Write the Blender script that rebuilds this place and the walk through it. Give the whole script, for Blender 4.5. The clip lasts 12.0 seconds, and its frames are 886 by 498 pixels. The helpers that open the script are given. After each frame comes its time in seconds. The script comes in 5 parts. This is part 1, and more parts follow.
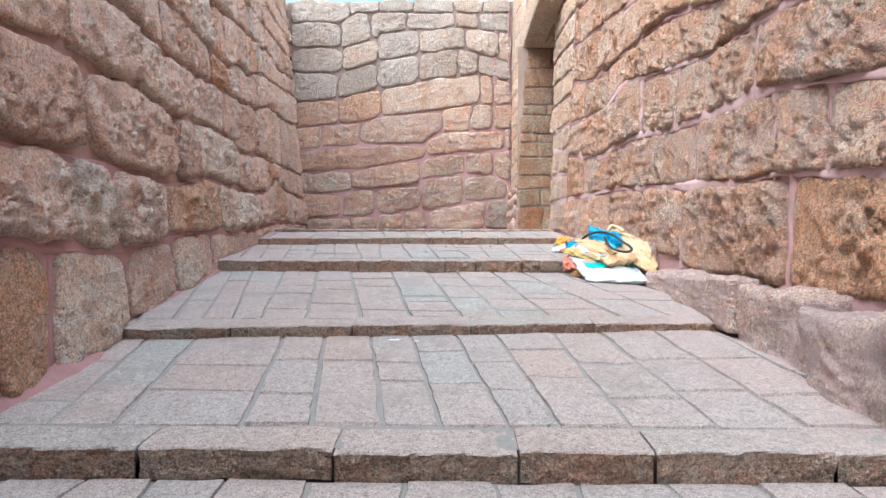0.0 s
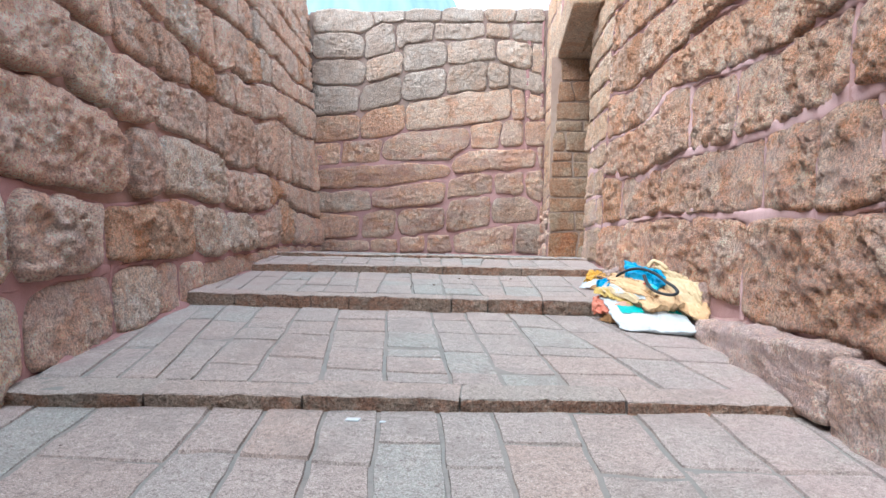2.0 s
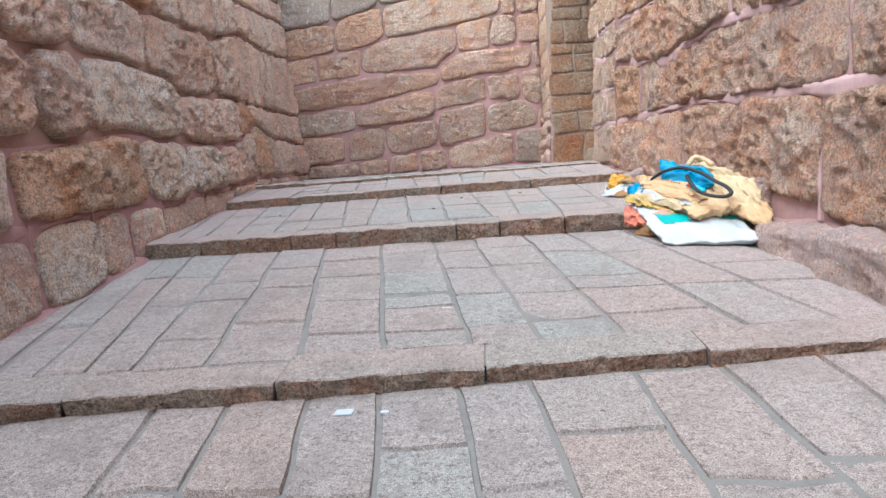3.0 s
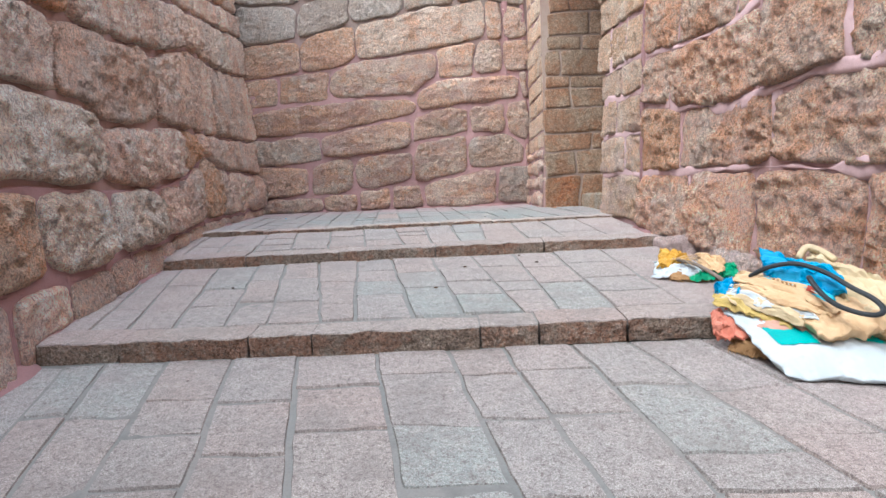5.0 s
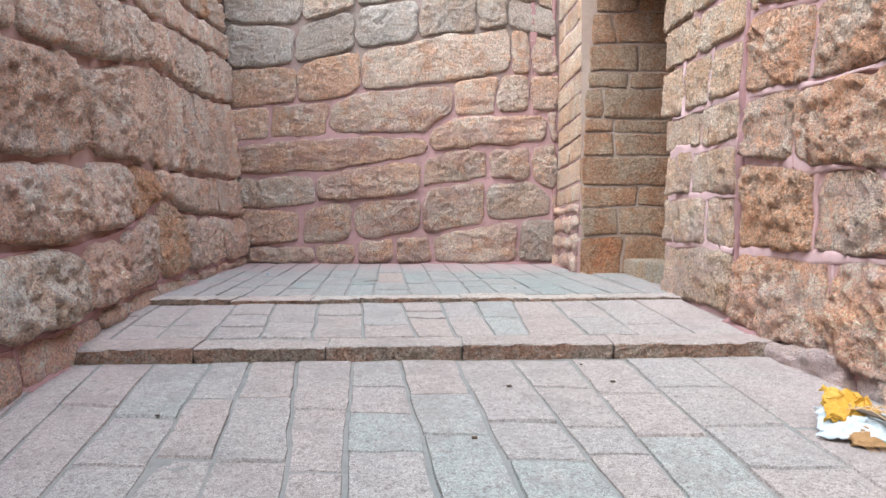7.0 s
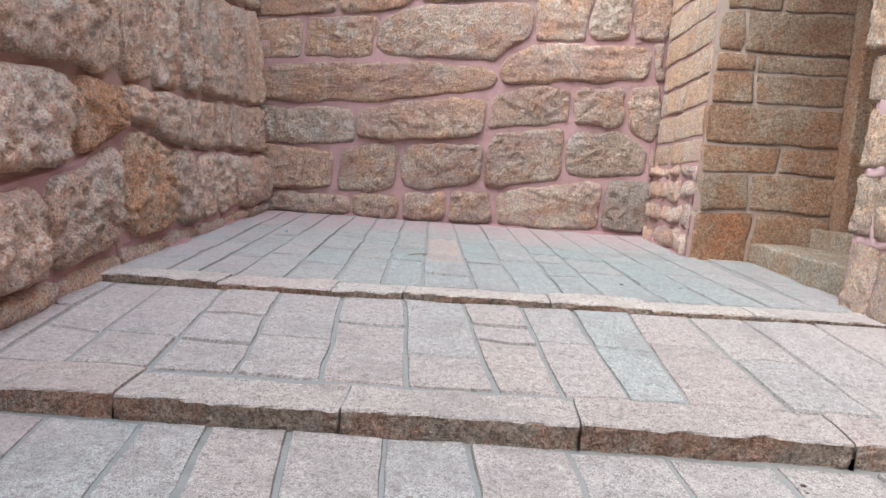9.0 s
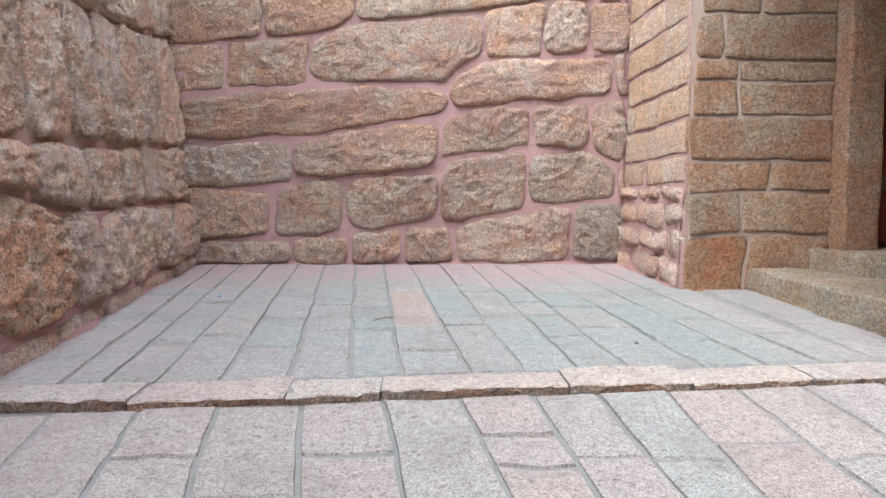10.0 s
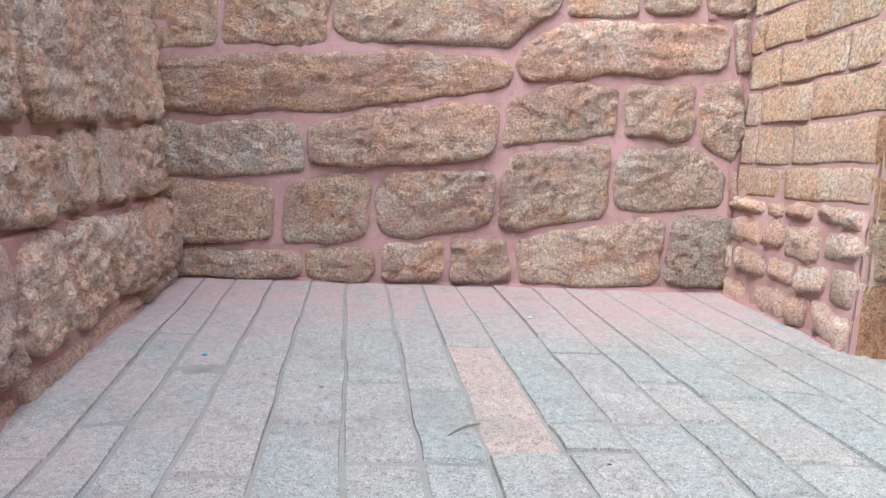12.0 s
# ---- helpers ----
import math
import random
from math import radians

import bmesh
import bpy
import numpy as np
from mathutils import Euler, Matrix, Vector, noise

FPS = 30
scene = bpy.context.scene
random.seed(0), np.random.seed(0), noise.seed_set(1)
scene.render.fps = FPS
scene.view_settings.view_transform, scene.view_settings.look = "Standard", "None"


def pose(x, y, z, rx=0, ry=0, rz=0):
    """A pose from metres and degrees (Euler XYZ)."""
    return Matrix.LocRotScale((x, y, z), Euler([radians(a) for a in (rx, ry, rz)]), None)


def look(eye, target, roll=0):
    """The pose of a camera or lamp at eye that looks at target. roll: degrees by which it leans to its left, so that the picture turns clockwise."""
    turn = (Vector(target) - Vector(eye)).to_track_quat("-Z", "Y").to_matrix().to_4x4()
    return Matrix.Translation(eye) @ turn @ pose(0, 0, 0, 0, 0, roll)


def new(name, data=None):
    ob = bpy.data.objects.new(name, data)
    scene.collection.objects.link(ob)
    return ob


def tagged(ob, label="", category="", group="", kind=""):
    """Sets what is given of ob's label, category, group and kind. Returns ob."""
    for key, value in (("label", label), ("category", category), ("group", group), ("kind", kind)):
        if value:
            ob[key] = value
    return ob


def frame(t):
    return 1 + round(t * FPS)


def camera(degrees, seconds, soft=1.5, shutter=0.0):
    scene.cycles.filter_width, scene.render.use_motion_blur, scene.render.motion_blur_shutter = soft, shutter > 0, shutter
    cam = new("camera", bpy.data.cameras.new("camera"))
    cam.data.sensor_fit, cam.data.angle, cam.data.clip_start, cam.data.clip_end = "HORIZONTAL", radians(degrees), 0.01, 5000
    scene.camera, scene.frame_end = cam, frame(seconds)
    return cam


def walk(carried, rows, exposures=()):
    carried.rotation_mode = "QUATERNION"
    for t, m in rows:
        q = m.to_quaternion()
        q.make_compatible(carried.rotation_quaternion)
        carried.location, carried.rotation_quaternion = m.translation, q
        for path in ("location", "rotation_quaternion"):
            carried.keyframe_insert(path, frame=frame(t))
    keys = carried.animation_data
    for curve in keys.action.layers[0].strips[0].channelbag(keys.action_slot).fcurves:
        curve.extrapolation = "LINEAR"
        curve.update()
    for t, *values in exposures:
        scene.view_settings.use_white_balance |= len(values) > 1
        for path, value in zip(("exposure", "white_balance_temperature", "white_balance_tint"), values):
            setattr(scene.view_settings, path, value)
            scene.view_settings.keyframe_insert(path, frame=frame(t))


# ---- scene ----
cam = camera(67.7, 12.0, soft=1.5)
WALK = [
    (0, (0.248, 0.176, 0.983), (0.198, 2.775, 1.001), -0.0),
    (0.5, (0.355, 0.342, 1.004), (0.269, 2.939, 0.979), -0.9),
    (1, (0.384, 0.637, 1.105), (0.437, 3.237, 1.102), -2.2),
    (1.5, (0.447, 0.969, 1.110), (0.430, 3.566, 1.231), -2.1),
    (2, (0.512, 1.273, 1.140), (0.309, 3.864, 1.230), 1.2),
    (2.5, (0.482, 1.738, 1.178), (0.369, 4.330, 1.018), -2.9),
    (2.7, (0.458, 1.924, 1.165), (0.246, 4.505, 0.924), -4.0),
    (4.3, (0.113, 3.110, 1.381), (0.048, 5.706, 1.252), -4.8),
    (4.5, (0.053, 3.199, 1.385), (0.043, 5.799, 1.375), -1.7),
    (5, (-0.021, 3.554, 1.572), (-0.036, 6.149, 1.397), -2.5),
    (5.5, (-0.137, 3.958, 1.638), (-0.005, 6.552, 1.518), -2.7),
    (6, (-0.121, 4.436, 1.699), (-0.029, 7.033, 1.777), -2.7),
    (6.5, (-0.165, 4.856, 1.759), (-0.195, 7.453, 1.885), -0.0),
    (6.7, (-0.203, 5.010, 1.799), (-0.211, 7.610, 1.859), 0.1),
    (8.3, (-0.411, 6.352, 1.937), (-0.374, 8.947, 1.767), -0.3),
    (8.5, (-0.441, 6.605, 1.914), (-0.373, 9.194, 1.676), -0.5),
    (9, (-0.519, 7.079, 2.022), (-0.662, 9.662, 1.759), 3.8),
    (9.5, (-0.643, 7.519, 2.202), (-0.628, 10.115, 2.047), 3.9),
    (10, (-0.770, 7.953, 2.204), (-0.675, 10.544, 2.019), -0.0),
    (10.5, (-0.889, 8.354, 2.237), (-1.089, 10.938, 2.025), 1.5),
    (11, (-1.005, 8.776, 2.296), (-0.827, 11.366, 2.139), 3.9),
    (11.5, (-1.110, 9.288, 2.380), (-1.145, 11.873, 2.101), 3.2),
    (12, (-1.242, 9.671, 2.502), (-1.121, 12.249, 2.187), 2.0),
]
walk(cam, [(t, look(eye, target, roll)) for t, eye, target, roll in WALK],
     [(0.0, 1.14, 5600, 10), (2.5, 0.98, 5580, 10), (5.5, 0.92, 5560, 10), (6.2, 1.08, 5560, 9), (9.0, 1.1, 5620, 9), (12.0, 1.34, 5650, 11)])

# ---- world and light ----
SUN_ELEVATION, SUN_TURN = 54.0, 222.0
world = bpy.data.worlds.new("world")
scene.world = world
world.use_nodes = True
wn, wl = world.node_tree.nodes, world.node_tree.links
wn.clear()
sky = wn.new("ShaderNodeTexSky")
sky.sky_type, sky.sun_disc = "NISHITA", False
sky.sun_elevation, sky.sun_rotation = radians(SUN_ELEVATION), radians(SUN_TURN)
sky.air_density, sky.dust_density, sky.ozone_density = 1.6, 6.0, 1.0
veil = wn.new("ShaderNodeMix")
veil.data_type = "RGBA"
veil.inputs["Factor"].default_value = 0.6
veil.inputs["B"].default_value = (13.0, 12.8, 12.7, 1)
bg = wn.new("ShaderNodeBackground")
bg.inputs["Strength"].default_value = 0.15
wout = wn.new("ShaderNodeOutputWorld")
wl.new(sky.outputs[0], veil.inputs["A"])
wl.new(veil.outputs["Result"], bg.inputs[0])
wl.new(bg.outputs[0], wout.inputs[0])
sun = bpy.data.lights.new("sun", "SUN")
sun.energy, sun.angle, sun.color = 1.7, radians(60), (1.0, 0.94, 0.86)
sun_ob = new("sun", sun)
az = radians(SUN_TURN)
sun_dir = Vector((math.sin(az) * math.cos(radians(SUN_ELEVATION)), math.cos(az) * math.cos(radians(SUN_ELEVATION)), math.sin(radians(SUN_ELEVATION))))
sun_ob.matrix_world = Matrix.Translation((0, 0, 30)) @ sun_dir.to_track_quat("Z", "Y").to_matrix().to_4x4()


# ---- materials ----
class Net:
    """Short hand for building node trees."""

    def __init__(self, name):
        self.mat = bpy.data.materials.new(name)
        self.mat.use_nodes = True
        self.n, self.l = self.mat.node_tree.nodes, self.mat.node_tree.links
        self.bsdf = self.n["Principled BSDF"]
        self.co = self.n.new("ShaderNodeTexCoord").outputs["Object"]
        self.geo = self.n.new("ShaderNodeNewGeometry")
        self.pos = self.geo.outputs["Position"]

    def put(self, socket, value):
        if hasattr(value, "is_output"):
            self.l.new(value, socket)
        else:
            socket.default_value = value

    def noise(self, scale, detail=4.0, rough=0.6, at=None, stretch=None):
        n = self.n.new("ShaderNodeTexNoise")
        n.inputs["Scale"].default_value, n.inputs["Detail"].default_value, n.inputs["Roughness"].default_value = scale, detail, rough
        src = at or self.pos
        if stretch:
            m = self.n.new("ShaderNodeMapping")
            m.inputs["Scale"].default_value = stretch
            self.l.new(src, m.inputs[0])
            src = m.outputs[0]
        self.l.new(src, n.inputs["Vector"])
        return n.outputs["Fac"]

    def ramp(self, fac, lo, hi, a=0.0, b=1.0):
        m = self.n.new("ShaderNodeMapRange")
        self.put(m.inputs[0], fac)
        for i, v in enumerate((lo, hi, a, b)):
            m.inputs[i + 1].default_value = v
        return m.outputs[0]

    def mix(self, fac, a, b, kind="MIX"):
        m = self.n.new("ShaderNodeMix")
        m.data_type, m.blend_type = "RGBA", kind
        for key, v in (("Factor", fac), ("A", a), ("B", b)):
            if isinstance(v, tuple) and len(v) == 3:
                v = (*v, 1)
            self.put(m.inputs[key], v)
        return m.outputs["Result"]

    def math(self, op, a, b=0.0):
        m = self.n.new("ShaderNodeMath")
        m.operation = op
        self.put(m.inputs[0], a)
        self.put(m.inputs[1], b)
        return m.outputs[0]

    def axis(self, i):
        s = self.n.new("ShaderNodeSeparateXYZ")
        self.l.new(self.pos, s.inputs[0])
        return s.outputs[i]

    def rand(self):
        return self.n.new("ShaderNodeObjectInfo").outputs["Random"]

    def done(self, colour, rough=0.9, bump=None, strength=0.5, distance=0.01):
        self.put(self.bsdf.inputs["Base Color"], colour if hasattr(colour, "is_output") else (*colour, 1))
        self.put(self.bsdf.inputs["Roughness"], rough)
        self.bsdf.inputs["Specular IOR Level"].default_value = 0.25
        if bump is not None:
            b = self.n.new("ShaderNodeBump")
            b.inputs["Strength"].default_value, b.inputs["Distance"].default_value = strength, distance
            self.l.new(bump, b.inputs["Height"])
            self.l.new(b.outputs[0], self.bsdf.inputs["Normal"])
        return self.mat


PINK = (0.42, 0.27, 0.26)


def rock(name, base, warm, pale, dark, wash=(9.0, 10.0, 0.0), pits=1.0, lime=(0.42, 0.27, 0.26)):
    """Rough hewn granite. wash: the heights between which the pink lime wash fades out, and how strong it is below."""
    k = Net(name)
    r = k.rand()
    broad = k.noise(1.7, 5, 0.65)
    mid = k.noise(7, 5, 0.7)
    fine = k.noise(75, 3, 0.7)
    grit = k.noise(210, 2, 0.6)
    c = k.mix(k.ramp(r, 0, 1), base, warm)
    c = k.mix(k.ramp(broad, 0.46, 0.60), c, pale)
    c = k.mix(k.ramp(mid, 0.50, 0.60, 0, 0.75), c, warm)
    c = k.mix(k.ramp(mid, 0.42, 0.33, 0, 0.3), c, dark)
    grey = k.math("FRACT", k.math("MULTIPLY", r, 7.31))
    c = k.mix(k.ramp(grey, 0.62, 1.0, 0, 0.55), c, pale)
    mottle = k.noise(30, 6, 0.8)
    c = k.mix(k.ramp(mottle, 0.50, 0.56, 0, 0.7), c, pale)
    c = k.mix(k.ramp(mottle, 0.42, 0.37, 0, 0.35), c, dark)
    stain = k.noise(3.1, 6, 0.72)
    c = k.mix(k.ramp(stain, 0.48, 0.42, 0, 0.75), c, k.mix(0.05, warm, dark))
    c = k.mix(k.ramp(fine, 0.38, 0.44, 0.4, 0.0), c, dark)
    crack = k.noise(5.5, 6, 0.75, stretch=(1.0, 1.0, 1.8))
    c = k.mix(k.ramp(k.math("ABSOLUTE", k.math("SUBTRACT", crack, 0.5)), 0.0, 0.02, 0.65, 0), c, dark)
    c = k.mix(k.ramp(grit, 0.53, 0.66, 0, 0.4), c, (0.74, 0.66, 0.58))
    c = k.mix(k.ramp(grit, 0.42, 0.34, 0, 0.4), c, dark)
    c = k.mix(1.0, c, k.ramp(fine, 0.43, 0.54, 0.76, 1.14), "MULTIPLY")
    c = k.mix(1.0, c, k.ramp(k.noise(36, 5, 0.7), 0.42, 0.54, 0.78, 1.12), "MULTIPLY")
    light = k.math("FRACT", k.math("MULTIPLY", r, 13.7))
    c = k.mix(1.0, c, k.ramp(light, 0, 1, 1.02, 1.3), "MULTIPLY")
    lo, hi, amount = wash
    if amount > 0:
        z = k.math("ADD", k.axis(2), k.math("MULTIPLY", k.noise(0.9, 4, 0.6), -2.2))
        w = k.math("MULTIPLY", k.ramp(z, lo - 1.1, hi - 1.1, 1, 0), k.ramp(k.noise(2.6, 6, 0.75, stretch=(0.7, 0.7, 2.2)), 0.42, 0.60))
        c = k.mix(k.math("MULTIPLY", w, amount), c, lime)
    rugged = k.noise(17, 6, 0.75)
    hole = k.noise(46, 6, 0.85)
    # Shade of the pits put into the colour, as soft light flattens the bumps.
    c = k.mix(k.ramp(hole, 0.40, 0.365, 0, 0.6), c, k.mix(0.5, dark, (0.10, 0.06, 0.045)))
    c = k.mix(k.ramp(hole, 0.54, 0.60, 0, 0.35), c, k.mix(0.3, pale, (0.9, 0.86, 0.8)))
    h = k.math("ADD", k.math("MULTIPLY", fine, 0.5), k.math("ADD", k.math("MULTIPLY", rugged, 1.7), k.math("ADD", k.math("MULTIPLY", grit, 0.2), k.math("MULTIPLY", hole, 0.6))))
    return k.done(c, 0.92, h, 1.0, 0.09 * pits)


def plaster(name, a, b, dirt, low=None):
    """low: the colour it takes on below about 4 m."""
    k = Net(name)
    broad, mid, fine = k.noise(1.4, 5, 0.6), k.noise(9, 5, 0.65), k.noise(120, 3, 0.6)
    c = k.mix(k.ramp(broad, 0.35, 0.65), a, b)
    if low:
        z = k.math("ADD", k.axis(2), k.math("MULTIPLY", k.noise(0.9, 4, 0.6), -2.2))
        c = k.mix(k.ramp(z, 2.9, 3.7, 1, 0), c, low)
    c = k.mix(k.ramp(mid, 0.5, 0.75, 0, 0.6), c, dirt)
    c = k.mix(k.ramp(fine, 0.4, 0.7, 0, 0.3), c, dirt)
    return k.done(c, 0.95, k.math("ADD", mid, k.math("MULTIPLY", fine, 0.3)), 0.6, 0.012)


def slab_mat(name, a, b, green):
    """Chiselled paving granite, pink to grey-green."""
    k = Net(name)
    r = k.rand()
    g = k.math("FRACT", k.math("MULTIPLY", r, 5.17))
    broad, mid, fine, grit = k.noise(1.1, 4, 0.6), k.noise(8, 5, 0.65), k.noise(90, 3, 0.7), k.noise(260, 2, 0.5)
    c = k.mix(r, a, b)
    c = k.mix(k.ramp(g, 0.45, 1.0, 0, 0.8), c, green)
    c = k.mix(k.ramp(broad, 0.45, 0.65, 0, 0.5), c, green)
    c = k.mix(k.ramp(mid, 0.52, 0.72, 0, 0.4), c, (0.50, 0.44, 0.40))
    c = k.mix(k.ramp(fine, 0.48, 0.38, 0, 0.85), c, (0.16, 0.13, 0.12))
    c = k.mix(k.ramp(grit, 0.46, 0.36, 0, 0.6), c, (0.13, 0.11, 0.10))
    c = k.mix(k.ramp(grit, 0.54, 0.66, 0, 0.6), c, (0.72, 0.68, 0.64))
    pit = k.noise(38, 5, 0.8)
    c = k.mix(k.ramp(pit, 0.46, 0.36, 0, 0.8), c, (0.15, 0.13, 0.12))
    c = k.mix(k.ramp(k.noise(2.3, 5, 0.7), 0.47, 0.40, 0, 0.35), c, (0.22, 0.20, 0.185))
    side = k.math("MULTIPLY", k.ramp(k.math("ABSOLUTE", k.math("SUBTRACT", k.axis(0), -0.2)), 1.2, 2.3, 0, 1), k.ramp(k.noise(3, 5, 0.65), 0.35, 0.6))
    far = k.math("MULTIPLY", k.ramp(k.math("ADD", k.axis(1), k.math("MULTIPLY", k.noise(1.3, 4, 0.6), 1.6)), 14.2, 15.2), k.ramp(k.noise(5, 5, 0.7), 0.35, 0.55))
    c = k.mix(k.math("MULTIPLY", far, 0.85), c, (0.37, 0.265, 0.265))
    c = k.mix(k.math("MULTIPLY", side, 0.45), c, (0.40, 0.305, 0.30))
    crack = k.noise(1.9, 7, 0.78)
    c = k.mix(k.ramp(k.math("ABSOLUTE", k.math("SUBTRACT", crack, 0.5)), 0.0, 0.005, 0.6, 0), c, (0.13, 0.12, 0.11))
    c = k.mix(1.0, c, k.ramp(k.noise(26, 6, 0.8), 0.40, 0.56, 0.86, 1.06), "MULTIPLY")
    h = k.math("ADD", k.math("MULTIPLY", fine, 0.6), k.math("ADD", mid, k.math("MULTIPLY", grit, 0.2)))
    return k.done(c, 0.85, h, 0.6, 0.009)


ROCK_LEFT = rock("granite_left", (0.94, 0.68, 0.52), (0.92, 0.56, 0.37), (0.95, 0.82, 0.70), (0.56, 0.35, 0.25), (1.6, 3.4, 0.4), 0.9, (0.62, 0.40, 0.38))
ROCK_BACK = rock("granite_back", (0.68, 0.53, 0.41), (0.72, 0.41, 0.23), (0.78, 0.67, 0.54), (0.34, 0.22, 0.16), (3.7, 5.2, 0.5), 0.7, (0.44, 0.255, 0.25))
ROCK_RIGHT = rock("granite_right", (0.92, 0.60, 0.395), (0.90, 0.46, 0.245), (0.94, 0.77, 0.61), (0.48, 0.24, 0.125), (1.9, 3.4, 0.4), 1.2, (0.72, 0.55, 0.54))
ROCK_WHITE = rock("granite_white", (0.92, 0.77, 0.63), (0.88, 0.62, 0.44), (0.94, 0.85, 0.75), (0.48, 0.36, 0.27), (0, 0, 0), 0.9)
ROCK_GREY = rock("granite_grey", (0.60, 0.51, 0.42), (0.66, 0.46, 0.32), (0.70, 0.63, 0.54), (0.22, 0.17, 0.14), (3.6, 5.0, 0.25), 0.8)
ROCK_PALE = rock("granite_pale_grey", (0.56, 0.50, 0.43), (0.56, 0.45, 0.36), (0.66, 0.61, 0.54), (0.38, 0.31, 0.26), (0, 0, 0), 0.8)
ROCK_ORANGE = rock("granite_orange", (0.80, 0.47, 0.27), (0.80, 0.40, 0.20), (0.80, 0.60, 0.45), (0.42, 0.20, 0.10))
ROCK_FOOT = rock("granite_foot", (0.88, 0.71, 0.61), (0.86, 0.60, 0.46), (0.88, 0.78, 0.71), (0.44, 0.29, 0.21), (2.2, 3.0, 0.75), 0.7, (0.78, 0.61, 0.59))
ASHLAR = rock("ashlar_ochre", (0.72, 0.54, 0.37), (0.74, 0.47, 0.27), (0.80, 0.68, 0.53), (0.38, 0.23, 0.14), (1.9, 3.2, 0.5), 0.7, (0.66, 0.50, 0.49))
# Brown doorway stone, darkened in colour for the shade of the recess.
ASHLAR_SHADED = rock("ashlar_brown_shaded", (0.41, 0.255, 0.16), (0.46, 0.235, 0.12), (0.50, 0.385, 0.265), (0.15, 0.085, 0.05), (0, 0, 0), 0.5)
ASHLAR_RUST = rock("ashlar_rust", (0.46, 0.22, 0.10), (0.50, 0.19, 0.07), (0.46, 0.30, 0.18), (0.17, 0.07, 0.035), (0, 0, 0), 0.5)
MORTAR = plaster("pink_lime_mortar", (0.46, 0.32, 0.30), (0.40, 0.265, 0.245), (0.30, 0.185, 0.16))
MORTAR_PALE = plaster("pale_lime_wash", (0.62, 0.46, 0.46), (0.54, 0.38, 0.375), (0.40, 0.27, 0.26))
MORTAR_ROSE = plaster("rose_lime_mortar", (0.54, 0.375, 0.37), (0.46, 0.30, 0.29), (0.32, 0.19, 0.17))
MORTAR_TAN = plaster("brown_pink_mortar", (0.40, 0.265, 0.24), (0.33, 0.215, 0.19), (0.20, 0.125, 0.105))
MORTAR_GREY = plaster("grey_mortar", (0.28, 0.235, 0.20), (0.33, 0.25, 0.22), (0.15, 0.115, 0.095), (0.43, 0.27, 0.265))
MORTAR_PINK = plaster("dusky_pink_mortar", (0.37, 0.225, 0.225), (0.32, 0.185, 0.18), (0.22, 0.125, 0.12))
MORTAR_THIN = plaster("grey_tan_joint", (0.42, 0.34, 0.28), (0.36, 0.27, 0.22), (0.24, 0.17, 0.13))
JOINT = plaster("green_grey_joint_mortar", (0.235, 0.245, 0.23), (0.27, 0.26, 0.24), (0.14, 0.14, 0.13))
SLAB = slab_mat("paving_granite", (0.375, 0.335, 0.305), (0.37, 0.31, 0.275), (0.33, 0.33, 0.31))
# Top terrace granite: skylit shade is put into its darker, greener colour.
SLAB_TOP = slab_mat("paving_granite_green_shaded", (0.285, 0.32, 0.305), (0.31, 0.31, 0.29), (0.235, 0.305, 0.29))
KERB = slab_mat("kerb_granite", (0.37, 0.32, 0.28), (0.36, 0.29, 0.25), (0.32, 0.32, 0.285))
KERB_CREAM = slab_mat("kerb_cream_granite", (0.50, 0.44, 0.36), (0.46, 0.38, 0.33), (0.42, 0.40, 0.35))
# Riser faces: darker and browner than the kerb tops.
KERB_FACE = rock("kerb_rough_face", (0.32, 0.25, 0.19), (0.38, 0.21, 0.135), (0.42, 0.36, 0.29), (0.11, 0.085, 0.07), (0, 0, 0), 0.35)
SLAB_GREEN = slab_mat("paving_greenstone", (0.33, 0.35, 0.325), (0.35, 0.35, 0.325), (0.29, 0.34, 0.315))


# ---- shape helpers ----
def fbm(x, y, z, octaves=4, seed=0):
    """Smooth value noise, about -1 to 1, of arrays of places."""
    out, amp, total = np.zeros(np.shape(x)), 1.0, 0.0
    for o in range(octaves):
        p = [np.asarray(c, float) * 2 ** o + 17.3 * o + seed * 3.71 for c in (x, y, z)]
        i = [np.floor(c).astype(np.int64) for c in p]
        f = [c - n for c, n in zip(p, i)]
        f = [c * c * (3 - 2 * c) for c in f]
        v = 0
        for a in (0, 1):
            for b in (0, 1):
                for c in (0, 1):
                    h = (i[0] + a) * 374761393 + (i[1] + b) * 668265263 + (i[2] + c) * 2147483647 + (o + seed) * 1274126177
                    h = (h ^ (h >> 13)) * 1274126177 & 0xFFFFFFFF
                    h = (h ^ (h >> 16)) & 0xFFFF
                    v = v + (h / 32767.5 - 1) * (f[0] if a else 1 - f[0]) * (f[1] if b else 1 - f[1]) * (f[2] if c else 1 - f[2])
        out, total, amp = out + amp * v, total + amp, amp * 0.5
    return out / total * 1.6


def grid_mesh(name, pts, smooth=True):
    """A mesh from an array (rows, columns, 3) of places."""
    r, c, _ = pts.shape
    idx = np.arange(r * c).reshape(r, c)
    faces = np.stack([idx[:-1, :-1], idx[:-1, 1:], idx[1:, 1:], idx[1:, :-1]], -1).reshape(-1, 4)
    me = bpy.data.meshes.new(name)
    me.from_pydata(pts.reshape(-1, 3).tolist(), [], faces.tolist())
    if smooth:
        me.polygons.foreach_set("use_smooth", [True] * len(me.polygons))
    return me


